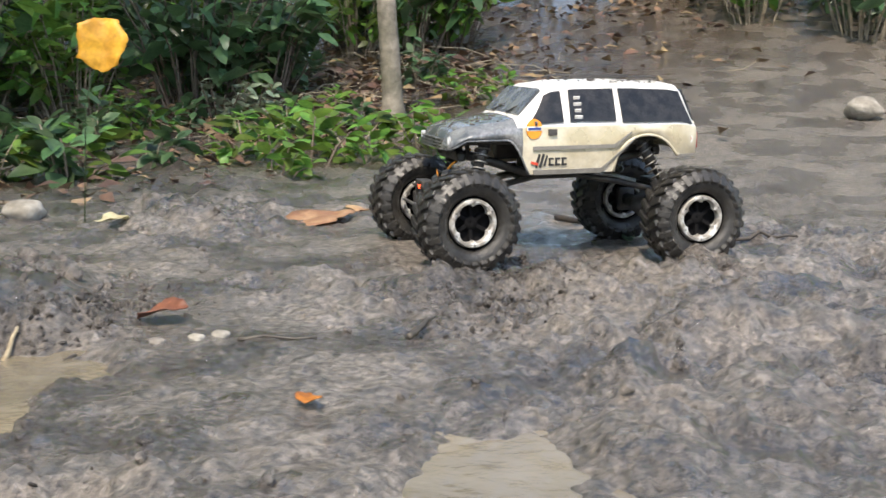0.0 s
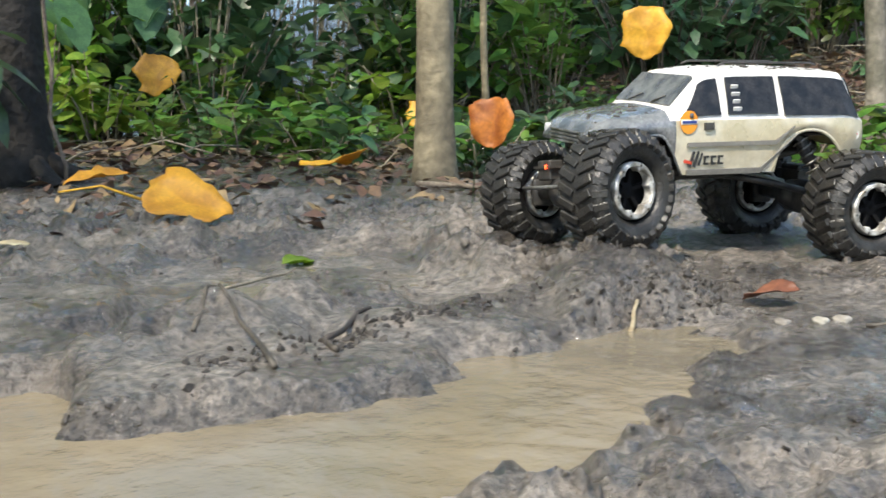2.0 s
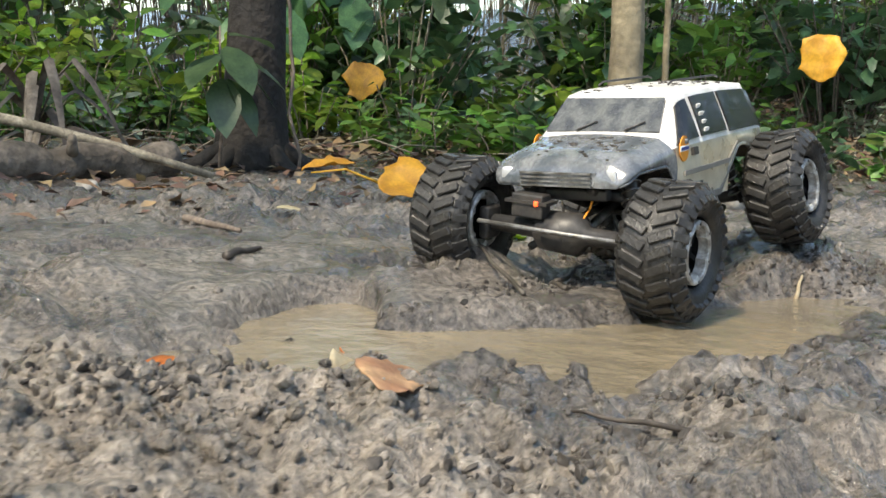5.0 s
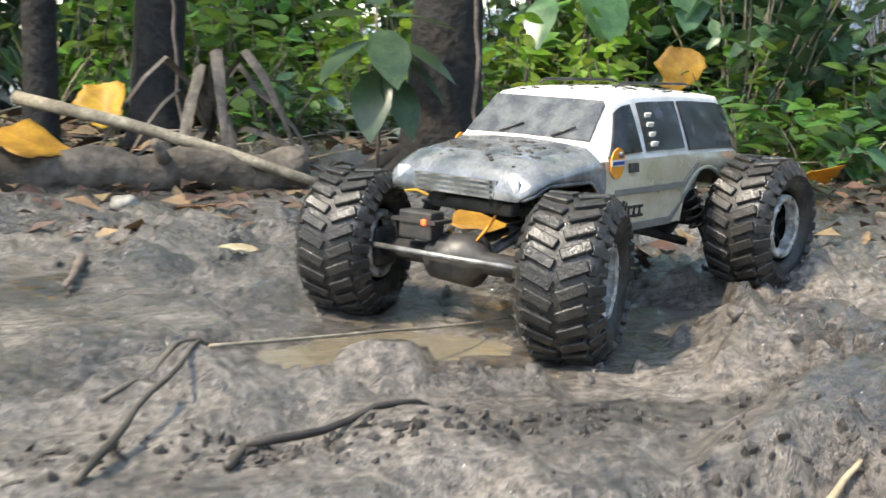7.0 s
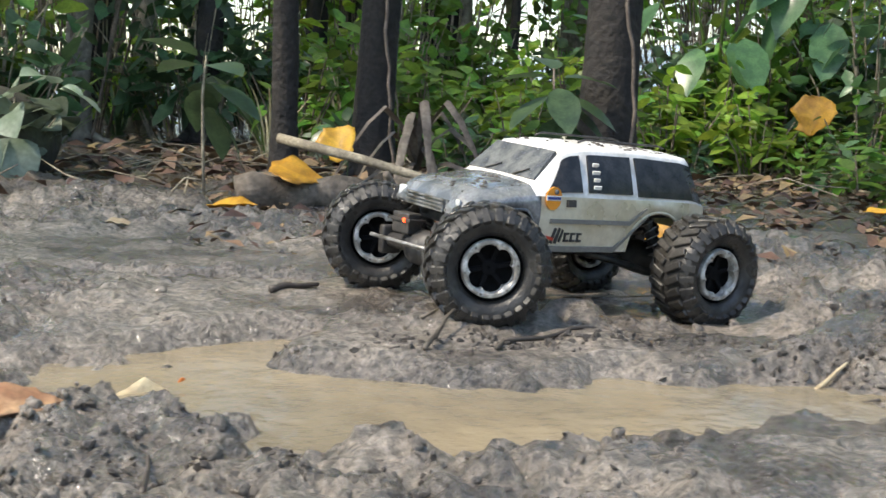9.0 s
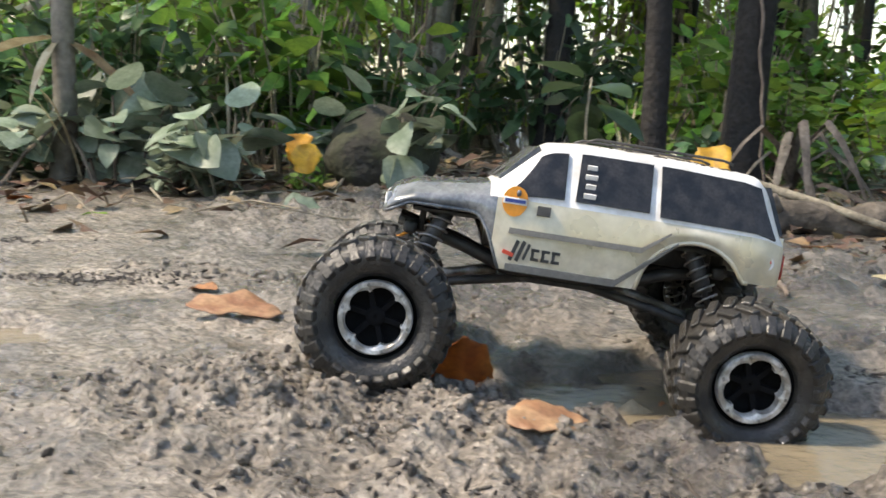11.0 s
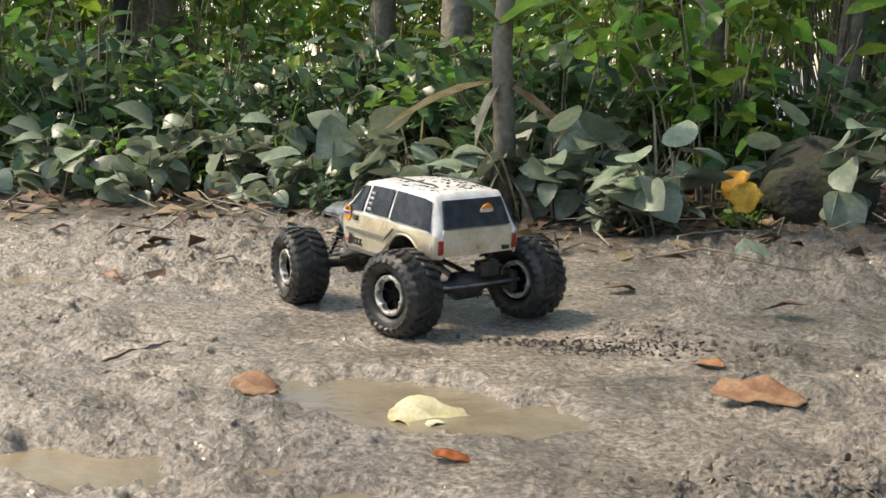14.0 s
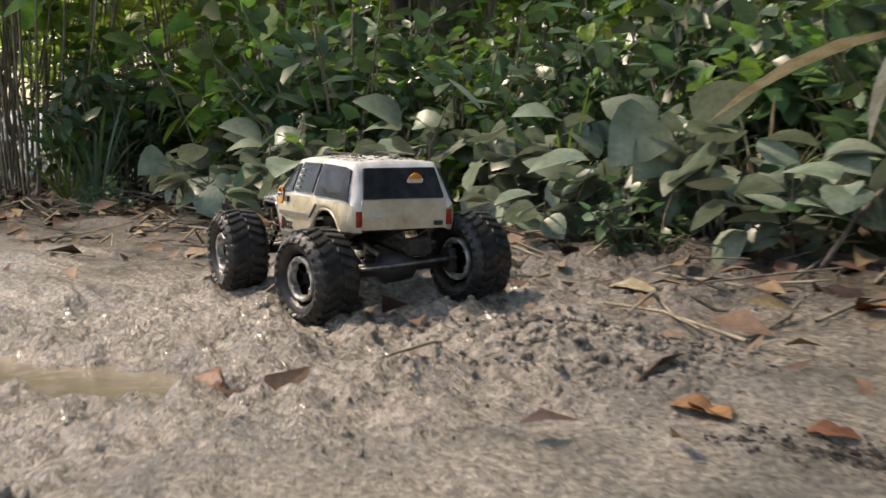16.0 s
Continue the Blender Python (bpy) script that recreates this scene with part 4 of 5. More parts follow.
def scatter(kinds, spots, seed, lo=0.8, hi=1.25):
    rnd = random.Random(seed)
    used = set()
    for x, y in spots:
        k = rnd.choice(kinds)
        m = Matrix.Translation((x, y, ground_z(x, y, False) - 0.01)) @ pose(0, 0, 0, rnd.uniform(-5, 5), rnd.uniform(-5, 5), rnd.uniform(0, 360))
        if k not in used:
            used.add(k)
            k.matrix_basis, made = m, k
        else:
            made = copy_thing(k, m)
        s = rnd.uniform(lo, hi)
        made.scale = (s, s, s * rnd.uniform(0.85, 1.15))


def band(x0, x1, step, d0, d1, seed):
    """Spots behind the edge of the undergrowth, from d0 to d1 metres into it."""
    rnd = random.Random(seed)
    out, x = [], x0
    while x < x1:
        out.append((x + rnd.uniform(-0.4, 0.4) * step, edge_y(x) + rnd.uniform(d0, d1)))
        x += step
    return out


broad = [plant("broad_leaf_plant", "low plant with grey-green heart-shaped leaves at the mud's edge", *shrub_mesh(10 + k, 0.17, 0.3, 38, 0.078, ROUND, droop=0.45, flat=48), LEAFW) for k in range(3)]
herb = [plant("herb", "small leafy green herb at the mud's edge", *shrub_mesh(30 + k, 0.15, 0.24, 120, 0.045, OVAL[::2], flat=45), (LEAFG, LEAFD, LEAFW)[k]) for k in range(3)]
glossy = [plant("glossy_herb", "low sparse herb with blue-green oval leaves on the litter", *shrub_mesh(130 + k, 0.13, 0.2, 40, 0.062, OVAL, droop=0.3, flat=40), (LEAFD, LEAFG)[k]) for k in range(2)]
bright = [plant("bright_herb", "sunlit yellow-green herb among the trees", *shrub_mesh(140 + k, 0.16, 0.36, 90, 0.058, OVAL, flat=45), (LEAFY, LEAFG)[k]) for k in range(2)]
shrub = [plant("shrub", "dense dark green shrub behind the clearing", *shrub_mesh(40 + k, 0.3, 0.62, 300, 0.075, OVAL[::2], flat=50), (LEAFD, LEAFG, LEAFD, LEAFY)[k]) for k in range(4)]
tall = [plant("tall_shrub", "tall loose sunlit green shrub in the forest", *shrub_mesh(60 + k, 0.65, 2.1, 300, 0.1, OVAL[::2], low=0.1, flat=55), (LEAFG, LEAFY, LEAFY, LEAFY)[k]) for k in range(4)]
ring = random.Random(8)
scatter(broad, band(-2.9, 0.05, 0.15, -0.12, 0.35, 1), 1, 0.75, 1.25)
scatter(herb, band(-3.2, 0.0, 0.2, -0.1, 0.5, 2) + band(0.9, 4.6, 0.13, -0.12, 0.7, 3), 2, 0.5, 1.1)
scatter(glossy, [(ring.uniform(2.0, 3.5), ring.uniform(1.4, 2.5)) for _ in range(30)] + [(ring.uniform(2.6, 4.5), ring.uniform(1.0, 1.6)) for _ in range(12)] + band(0.9, 3.0, 0.2, -0.25, 0.25, 33), 12, 0.55, 1.1)
scatter(bright, band(0.75, 3.2, 0.085, 0.05, 0.9, 34), 13, 0.7, 1.3)
scatter(shrub[:3], band(-4.5, -0.1, 0.16, 0.3, 1.3, 4) + band(2.6, 5.5, 0.12, 0.3, 1.5, 5), 3)
scatter(shrub[1:], band(0.0, 1.4, 0.22, 1.2, 2.4, 14) + band(1.4, 2.8, 0.14, 0.4, 1.6, 35), 15)
scatter(tall, band(-8, 0, 0.34, 1.5, 3.2, 6) + band(0, 4, 0.6, 1.6, 3.2, 36) + band(4, 9, 0.34, 1.5, 3.2, 37) + band(-9, 0, 0.3, 3.0, 7.5, 7) + band(0, 4, 0.42, 3.0, 7.5, 38) + band(4, 9, 0.3, 3.0, 7.5, 39), 4, 0.7, 1.4)
scatter(tall[:2] + shrub[:2], [(ring.uniform(-4, 6), ring.uniform(-5.5, -3.0)) for _ in range(26)] + [(ring.uniform(-7, -4.2), ring.uniform(-4, 2)) for _ in range(16)] + [(ring.uniform(5.4, 8.5), ring.uniform(-4, 1.2)) for _ in range(60)], 9, 0.9, 1.5)

for k, (x, y, z) in enumerate(((-3.959, 3.034, 0.456), (-4.407, 3.460, 0.474), (-4.348, 3.128, 0.474), (-5.709, 4.267, 0.530), (-5.115, 3.447, 0.509))):
    copy_thing(tall[k % 2], pose(x, y, ground_z(x, y, False) - 0.01, 0, 0, 70 * k))

tuft = []
for k, (leaf, lab) in enumerate(((LEAFG, "tuft of long arching green blades"), (PALE, "tuft of dry straw-coloured palm blades"), (LEAFD, "tuft of broad dark green blades"))):
    t = tagged(new("blade_tuft"), lab + " in the undergrowth", "plant", "undergrowth round the clearing", "thing")
    for j in range(14 if k != 1 else 9):
        part("blade", blade_mesh(80 + 40 * k + j, 0.5, 0.0055 if k != 2 else 0.009, 0.55, 6.283 * j / (14 if k != 1 else 9)), leaf, t)
    t.location = (0, 0, -50)
    tuft.append(t)
scatter([tuft[0], tuft[2]], band(-3.5, -1.4, 0.45, 0.1, 0.9, 21) + [(-3.283, 2.850), (-3.569, 2.962)] + band(-0.2, 5.0, 0.5, 0.5, 2.0, 22), 23, 0.55, 1.0)
scatter([tuft[1]], [(-0.78, 2.55), (-0.45, 2.7), (0.65, 3.4), (1.75, 4.7), (-1.25, 3.0), (0.9, 3.6)], 24, 0.7, 1.0)

DARK, OLIVE = "dark wet-barked tree trunk with roots in the litter", "slender olive-grey tree trunk"
tree("tree", 1.31, 2.17, 0.062, 5.5, DARKBARK, DARK, roots=7, leafmat=LEAFG)
tree("tree", 0.86, 2.66, 0.05, 5.5, DARKBARK, DARK, roots=5, leafmat=LEAFG)
tree("tree", 0.63, 2.62, 0.032, 5.0, DARKBARK, DARK, roots=4, leafmat=LEAFG)
tree("tree", 1.86, 1.58, 0.036, 5.0, WOOD, OLIVE, lean=(-0.04, 0.01), flare=1.5, leafmat=LEAFD)
tree("tree", 3.55, 1.25, 0.032, 4.0, GREYBARK, OLIVE, lean=(0.01, 0.03), leafmat=LEAFG)
tree("sapling", 2.75, 2.08, 0.011, 2.4, WOOD, "thin green sapling stem", flare=1.1, leafmat=LEAFG, sides=8)
for x, y, r, mtl in ((0.45, 4.4, 0.055, DARKBARK), (1.7, 5.9, 0.11, DARKBARK), (1.3, 6.4, 0.07, DARKBARK), (-0.05, 5.9, 0.07, DARKBARK), (1.04, 5.7, 0.06, DARKBARK), (2.5, 6.0, 0.1, GREYBARK), (-0.5, 4.2, 0.06, GREYBARK),
                     (-1.45, 3.9, 0.06, GREYBARK), (-3.27, 4.4, 0.045, DARKBARK), (-0.02, 4.4, 0.05, GREYBARK), (-2.2, 5.0, 0.07, GREYBARK), (0.2, 5.2, 0.05, GREYBARK), (-1.0, 5.3, 0.07, WOOD), (4.2, 3.2, 0.08, DARKBARK), (5.2, 2.6, 0.1, DARKBARK), (6.2, 1.8, 0.08, GREYBARK), (7.0, -1.0, 0.09, DARKBARK)):
    tree("tree", x, y, r, random.Random(int(x * 100)).uniform(5, 7), mtl, DARK if mtl is DARKBARK else "grey-barked forest tree trunk", roots=3, leafmat=LEAFG, limbs=4)
wood = random.Random(12)
for k in range(44):
    x = wood.uniform(-7, 7.5)
    tree("pole_tree", x, edge_y(x) + wood.uniform(2.2, 8.0), wood.uniform(0.015, 0.05), wood.uniform(4, 7), wood.choice((WOOD, GREYBARK, DARKBARK)), "slender forest pole with a sparse crown", lean=(wood.uniform(-0.05, 0.05), 0), flare=1.2, limbs=3, leafmat=wood.choice((LEAFG, LEAFY)), sides=9)

# tall tree added out of view, so its spreading crown shades the clearing's middle
shade = tagged(new("canopy_tree"), "added unseen tree whose wide spreading leafy crown shades the clearing", "tree", kind="thing")
shade.location = (-3.3, 4.7, ground_z(-3.3, 4.7, False))
part("trunk", bm_tube([(0, 0, -0.03), (0.05, -0.02, 1.2), (0.0, -0.1, 2.6), (0.15, -0.3, 4.2), (0.4, -0.8, 5.2)], [0.12, 0.1, 0.085, 0.06, 0.03], 14), GREYBARK, shade)
crown_rnd = random.Random(77)
bm = bmesh.new()
for k in range(9):
    tip = Vector((0.1 + 1.9 * (k % 3) / 2, -0.4 - 2.8 * (k // 3) / 2, 4.5 + crown_rnd.uniform(-0.2, 0.3)))
    part("limb", bm_tube([(0.05, -0.15, 3.1), (tip.x * 0.5, tip.y * 0.5, 4.0), tuple(tip)], [0.045, 0.03, 0.01], 7), GREYBARK, shade)
    for j in range(46):
        p = tip + Vector((crown_rnd.gauss(0, 0.45), crown_rnd.gauss(0, 0.5), crown_rnd.gauss(0, 0.2)))
        add_leaf(bm, Matrix.Translation(p) @ pose(0, 0, 0, crown_rnd.uniform(-40, 40), crown_rnd.uniform(-40, 40), crown_rnd.uniform(0, 360)), crown_rnd.uniform(0.16, 0.3), OVAL, 0.1, 0.3)
part("crown", bm, LEAFG, shade)

# the palm with its dead hanging leaves
palm = tagged(new("young_palm"), "young palm with a pale broken stem and dead hanging leaves", "palm", kind="thing")
palm.location = (-0.83, 2.52, ground_z(-0.83, 2.52, False))
part("stem", bm_tube([(0, 0, -0.02), (0.01, 0.0, 0.2), (0.0, 0.01, 0.45), (0.03, 0.02, 0.8), (0.02, 0.03, 1.2)], [0.035, 0.03, 0.026, 0.02, 0.014], 12), GREYBARK, palm)
for k, (az, l, up, mt) in enumerate(((180, 0.34, -0.1, PALE), (250, 0.2, -0.75, PALE), (20, 0.75, 0.5, LEAFG), (70, 0.8, 0.8, LEAFG), (140, 0.7, 0.6, LEAFD), (320, 0.6, 0.4, LEAFG), (200, 0.6, 0.75, LEAFD), (0, 0.3, -0.5, TAN))):
    bm = bmesh.new()
    base = 0.36 if mt in (PALE, TAN) else 0.5
    add_leaf(bm, Matrix.Translation((0, 0, base)) @ pose(0, 0, 0, 0, 0, az) @ pose(0, 0, 0, 12, -math.degrees(math.atan(up)), 0), l, [(0, 0.02), (0.1, 0.05), (0.3, 0.09), (0.55, 0.085), (0.8, 0.05), (1, 0)], 0.25, 0.3)
    bmesh.ops.subdivide_edges(bm, edges=bm.edges, cuts=1, use_grid_fill=True)
    part("frond", bm, mt, palm, "dead straw-coloured frond" if mt in (PALE, TAN) else "green blade frond")
for a in ((0.12, -0.1), (-0.1, -0.14), (0.05, 0.12)):
    part("prop_root", bm_tube([(0, 0, 0.16), (a[0] * 0.6, a[1] * 0.6, 0.08), (a[0], a[1], 0.0)], 0.005, 6), TWIG, palm)

# the plant with five big leaves before the dark tree
five = tagged(new("big_leaf_plant"), "upright plant with large blue-green leaves on a thin stem", "plant", kind="thing")
five.location = (1.15, 2.06, ground_z(1.15, 2.06, False))
part("stem", bm_tube([(0, 0, -0.01), (0.005, 0, 0.1), (0, 0.005, 0.22), (-0.005, 0.0, 0.3)], [0.004, 0.0035, 0.003, 0.002], 7), TWIG, five)
for az, tilt, z in ((8, -5, 0.28), (-32, 18, 0.25), (176, -4, 0.28), (207, 20, 0.25), (243, 48, 0.21), (298, 46, 0.21), (335, 30, 0.24), (268, 32, 0.27), (90, -25, 0.29)):
    bm = bmesh.new()
    add_leaf(bm, Matrix.Translation((0, 0, z)) @ pose(0, 0, 0, 0, 0, az) @ pose(0, 0, 0, 8, tilt, 0) @ Matrix.Translation((0.02, 0, 0)), 0.13, OVAL, 0.12, 0.25)
    part("leaf", bm, LEAFD, five)
copy_thing(five, pose(0.43, 2.16, ground_z(0.43, 2.16, False), 0, 0, 120))

# giant-leaved plants
for x, y, az in ((2.2, 3.5, 210), (2.55, 3.35, 230), (3.4, 3.0, 200), (2.9, 3.3, 250)):
    t = tagged(new("giant_leaf_plant"), "plant with very large dark glossy leaves on arching stalks", "plant", kind="thing")
    t.location = (x, y, ground_z(x, y, False))
    rnd = random.Random(int(x * 100))
    for k in range(8):
        a = radians(az + rnd.uniform(-110, 110))
        l, up = rnd.uniform(0.12, 0.3), rnd.uniform(0.3, 0.85)
        tip = Vector((math.cos(a) * l, math.sin(a) * l, up))
        stalk = part("stalk", bm_tube([(0, 0, -0.01), (tip.x * 0.4, tip.y * 0.4, up * 0.65), tuple(tip)], [0.008, 0.006, 0.004], 7), LEAFG, t)
        bm = bmesh.new()
        add_leaf(bm, Matrix.Translation(tip) @ pose(0, 0, 0, 0, 0, math.degrees(a)) @ pose(0, 0, 0, rnd.uniform(-25, 25), rnd.uniform(15, 60), 0), rnd.uniform(0.16, 0.26), OVAL, 0.12, 0.3)
        bmesh.ops.subdivide_edges(bm, edges=bm.edges, cuts=1, use_grid_fill=True)
        part("leaf", bm, LEAFD, t)

# dry fans of dead palm leaves at the foot of trees
for x, y, s in ((0.93, 2.42, 0.46), (1.9, 4.9, 0.6)):
    t = tagged(new("dead_palm_fan"), "drooping fan of dead grey palm leaves", "palm", kind="thing")
    t.location = (x, y, ground_z(x, y, False))
    rnd = random.Random(int(x * 10))
    for k in range(13):
        a = radians(200 + 140 * k / 12 + rnd.uniform(-8, 8))
        bm = bmesh.new()
        l = rnd.uniform(0.3, 0.75) * s
        pts = [Vector((math.cos(a) * l * f * 0.75, math.sin(a) * l * f * 0.5, 0.5 * s * (1 - f ** 2.2) * (0.6 + 0.4 * math.sin(k * 2.3)) * (0.25 + 0.75 * min(1, f * 3)) + 0.02)) for f in (0, 0.2, 0.4, 0.6, 0.8, 1.0)]
        side = Vector((-math.sin(a), math.cos(a), 0.3))
        prev = None
        for f, p in zip((0, 0.2, 0.4, 0.6, 0.8, 1.0), pts):
            w = 0.021 * s * math.sin(math.pi * min(0.98, 0.08 + f * 0.9)) + 0.002
            row = [bm.verts.new(p + side * w), bm.verts.new(p + Vector((0, 0, 0.006))), bm.verts.new(p - side * w)]
            if prev:
                bm.faces.new((prev[0], prev[1], row[1], row[0]))
                bm.faces.new((prev[1], prev[2], row[2], row[1]))
            prev = row
        part("leaf", bm, FROND, t)

# hanging vines
for name, p, q in (("vine", (1.30, 2.085, 0.62), (1.335, 2.04, -0.002)), ("vine", (0.86, 2.59, 0.6), (0.90, 2.55, 0.0))):
    a, b = Vector(p), Vector(q)
    b.z = min(b.z, ground_z(b.x, b.y, False) + 0.01)
    pts = [a.lerp(b, k / 14) + Vector((noise.noise(Vector((k * 0.5, 1, a.x))), noise.noise(Vector((k * 0.5, 7, a.x))), 0)) * 0.015 for k in range(15)]
    tagged(part(name, bm_tube(pts, 0.004, 6), TWIG), "thin pale vine hanging beside a dark tree", "vine")

# ---- logs, stones, boulder ----
log = tagged(new("log"), "fallen grey rotting log lying on the mud", "log", kind="thing")
a, b = Vector((0.49, 2.0, 0.034)), Vector((1.02, 2.03, 0.03))
bm = bm_tube([a.lerp(b, k / 16) + Vector((0, 0, 0.006 * math.sin(k * 1.3))) for k in range(17)], [0.036 + 0.003 * math.sin(k * 2.1) for k in range(17)], 20)
for v in bm.verts:
    v.co.z += 0.006 * noise.noise(v.co * 14)
part("bark", bm, LOG, log)
part("branch_stub", bm_tube([a.lerp(b, 0.6), a.lerp(b, 0.6) + Vector((-0.03, -0.06, 0.05))], [0.014, 0.008], 8), LOG, log)
tagged(part("pole", bm_tube([(0.585, 2.2, 0.135), (0.75, 2.1, 0.1), (0.9, 2.01, 0.06), (1.05, 1.93, 0.012)], [0.011, 0.01, 0.009, 0.007], 10), TWIG), "long pale stripped pole leaning over the log", "stick")
boulder = stone(-0.06, 2.68, 0.15, "large dark mossy boulder in the undergrowth", 0.8, 0.2, mat("mossy_rock", (0.06, 0.065, 0.035), 0.8, var=0.4, scale=12, bump=0.012, second=(0.03, 0.027, 0.02)))
for p, r, lab in (((1.705, 1.206), 0.035, "pale rounded stone at the foot of the bank"), ((1.739, 1.317), 0.026, "pale rounded stone at the foot of the bank"), ((4.020, -0.137), 0.06, "pale stone on the far mud"), ((1.085, 0.519), 0.008, "small white pebble in the mud"),
                  ((1.058, 0.529), 0.007, "small white pebble in the mud"), ((1.031, 0.553), 0.007, "small white pebble in the mud"), ((2.016, 3.225), 0.08, "pale stone among the tree roots"), ((0.72, 1.79), 0.02, "pale stone by the log"), ((-1.558, 2.444), 0.02, "white stone by the undergrowth")):
    stone(*p, r, lab)

# ---- leaves on the ground ----
Y, BR, RU, PA, TA = YELLOW, BROWN, RUST, PALE, TAN
for p, size, mtl, turn, lab, extra in (
        ((1.125, 1.445), 0.125, Y, 318, "large fresh yellow leaf on the mud", dict(outline=HEART, fold=0.22, tilt=(-26, 4), stem=0.11, lift=0.03)),
        ((1.851, 1.836), 0.14, Y, 30, "large ochre leaf on the litter", dict(outline=HEART, fold=0.15, tilt=(20, 0), lift=0.03)),
        ((1.110, 0.597), 0.055, BR, 100, "curled reddish brown leaf in the mud", dict(curl=0.9, tilt=(-25, 10), lift=0.014)),
        ((1.621, 0.442), 0.045, BR, 10, "small brown leaf on the mud", dict()),
        ((1.669, 1.003), 0.16, PA, 10, "long pale yellow leaf on the mud", dict(outline=BLADE)),
        ((2.044, 0.751), 0.14, TA, 5, "flat tan leaf pressed into the mud", dict(fold=0.05, curl=0.1)),
        ((1.873, 0.265), 0.09, LEAFD, 15, "dark wet green leaf on the mud", dict(outline=BLADE)),
        ((1.856, 0.765), 0.17, TA, 170, "flat tan leaf pressed into the mud", dict(fold=0.05, curl=0.1)),
        ((14.119, 4.417), 0.2, Y, 200, "yellow leaf leaning by a trunk", dict(outline=HEART, tilt=(-35, 0), lift=0.06)),
        ((1.029, 1.136), 0.055, LEAFY, 5, "small pale green leaf on the mud", dict()),
        ((0.793, 1.347), 0.04, PA, 0, "small pale leaf on the mud", dict(fold=0.1)),
        ((0.865, 1.021), 0.022, RU, 0, "small orange leaf scrap on the mud", dict()),
        ((2.239, 2.922), 0.08, PA, 150, "pale yellow curled leaf by the roots", dict(tilt=(-20, 0), lift=0.02)),
        ((1.451, 1.578), 0.07, LEAFD, 10, "dark green leaf on the litter", dict()),
        ((1.879, 2.335), 0.07, BR, 60, "brown leaf on the litter", dict(tilt=(-20, 0), lift=0.02)),
        ((0.36, 0.69), 0.075, PA, 20, "pale yellow curled leaf beside the puddle", dict(tilt=(-12, 0), lift=0.009)),
        ((0.395, 0.735), 0.03, RU, 60, "small orange leaf beside the puddle", dict(tilt=(-20, 0), lift=0.01)),
        ((0.412, 0.71), 0.025, RU, 150, "small orange leaf beside the puddle", dict()),
        ((0.80, 1.76), 0.09, BR, 165, "curled reddish leaf on the mud", dict(outline=BLADE, curl=0.8)),
        ((0.907, 0.350), 0.03, RU, 10, "small tan and orange leaf on the mud", dict()),
        ((0.47, 1.93), 0.11, Y, 170, "ochre leaf beside the log", dict(tilt=(-12, 0), lift=0.02)),
        ((1.283, 1.868), 0.12, Y, 170, "ochre leaf on the litter", dict(tilt=(-18, 0), lift=0.02)),
        ((0.207, 0.720), 0.078, RU, 268, "upright folded orange-brown leaf tipped up by the wheel", dict(outline=HEART, fold=0.35, tilt=(0, -68), lift=0.028)),
        ((0.278, 0.550), 0.075, TA, 30, "flat tan leaf on the mud", dict(fold=0.08, curl=0.15, tilt=(-16, 0), lift=0.012)),
        ((-0.058, 0.986), 0.11, TA, 12, "curled tan leaf on the mud", dict(outline=OVAL, fold=0.1, curl=0.2, tilt=(-14, 0), lift=0.014)),
        ((-0.134, 1.137), 0.045, BR, 160, "small red-brown leaf on the mud", dict(tilt=(-15, 0))),
        ((-0.647, 0.872), 0.065, TA, 25, "tan maple-shaped leaf on the mud", dict(outline=HEART, fold=0.12, curl=0.3, tilt=(-9, 0), lift=0.01)),
        ((-0.558, 0.943), 0.035, PA, 170, "small pale leaf at the puddle's edge", dict()),
        ((-0.411, 0.860), 0.11, CREAM, 22, "pale cream leaf floating in a puddle", dict(fold=0.2, curl=0.2, tilt=(-13, 0), lift=0.026)),
        ((-0.331, 0.693), 0.04, RU, 5, "small orange leaf on the mud", dict()),
        ((-1.268, 1.443), 0.05, BR, 5, "dark curled brown leaf on the mud", dict(curl=1.0, lift=0.01)),
        ((-0.538, 1.890), 0.07, LEAFY, 165, "pale green fallen leaf on the mud", dict(outline=BLADE)),
        ((-0.146, 1.999), 0.08, LEAFW, 10, "pale grey-green fallen leaf", dict(outline=HEART, tilt=(-25, 0), lift=0.02)),
        ((0.285, 1.678), 0.05, PA, 0, "pale dead leaf on the mud", dict()),
        ((-0.793, 1.605), 0.045, BR, 20, "red-brown dead leaf on the mud", dict()),
        ((-0.659, 1.585), 0.045, BR, 20, "red-brown dead leaf on the mud", dict()),
        ((-0.644, 0.883), 0.045, BR, 20, "red-brown dead leaf on the mud", dict()),
        ((-0.776, 1.604), 0.06, BR, 150, "rust-coloured fallen leaf on the mud", dict()),
        ((-0.694, 2.607), 0.05, TA, 20, "pinkish fallen leaf at the undergrowth's foot", dict(tilt=(-20, 0), lift=0.012)),
        ((-1.098, 2.091), 0.07, PA, 10, "pale dead leaf on the litter", dict()),
        ((-0.767, 2.098), 0.06, RU, 170, "orange-brown fallen leaf on the litter", dict())):
    made = fallen_leaf("fallen_leaf", *p, size, mtl, turn, lab, **extra)
    if lab.startswith("upright"):
        kicked_leaf = made

fallen_leaf("fallen_leaf", 0.61, 2.0, 0.12, YELLOW, 8, "bright yellow leaf lying on the log", outline=HEART, fold=0.12, tilt=(14, 4), z=0.072, lift=0.004)

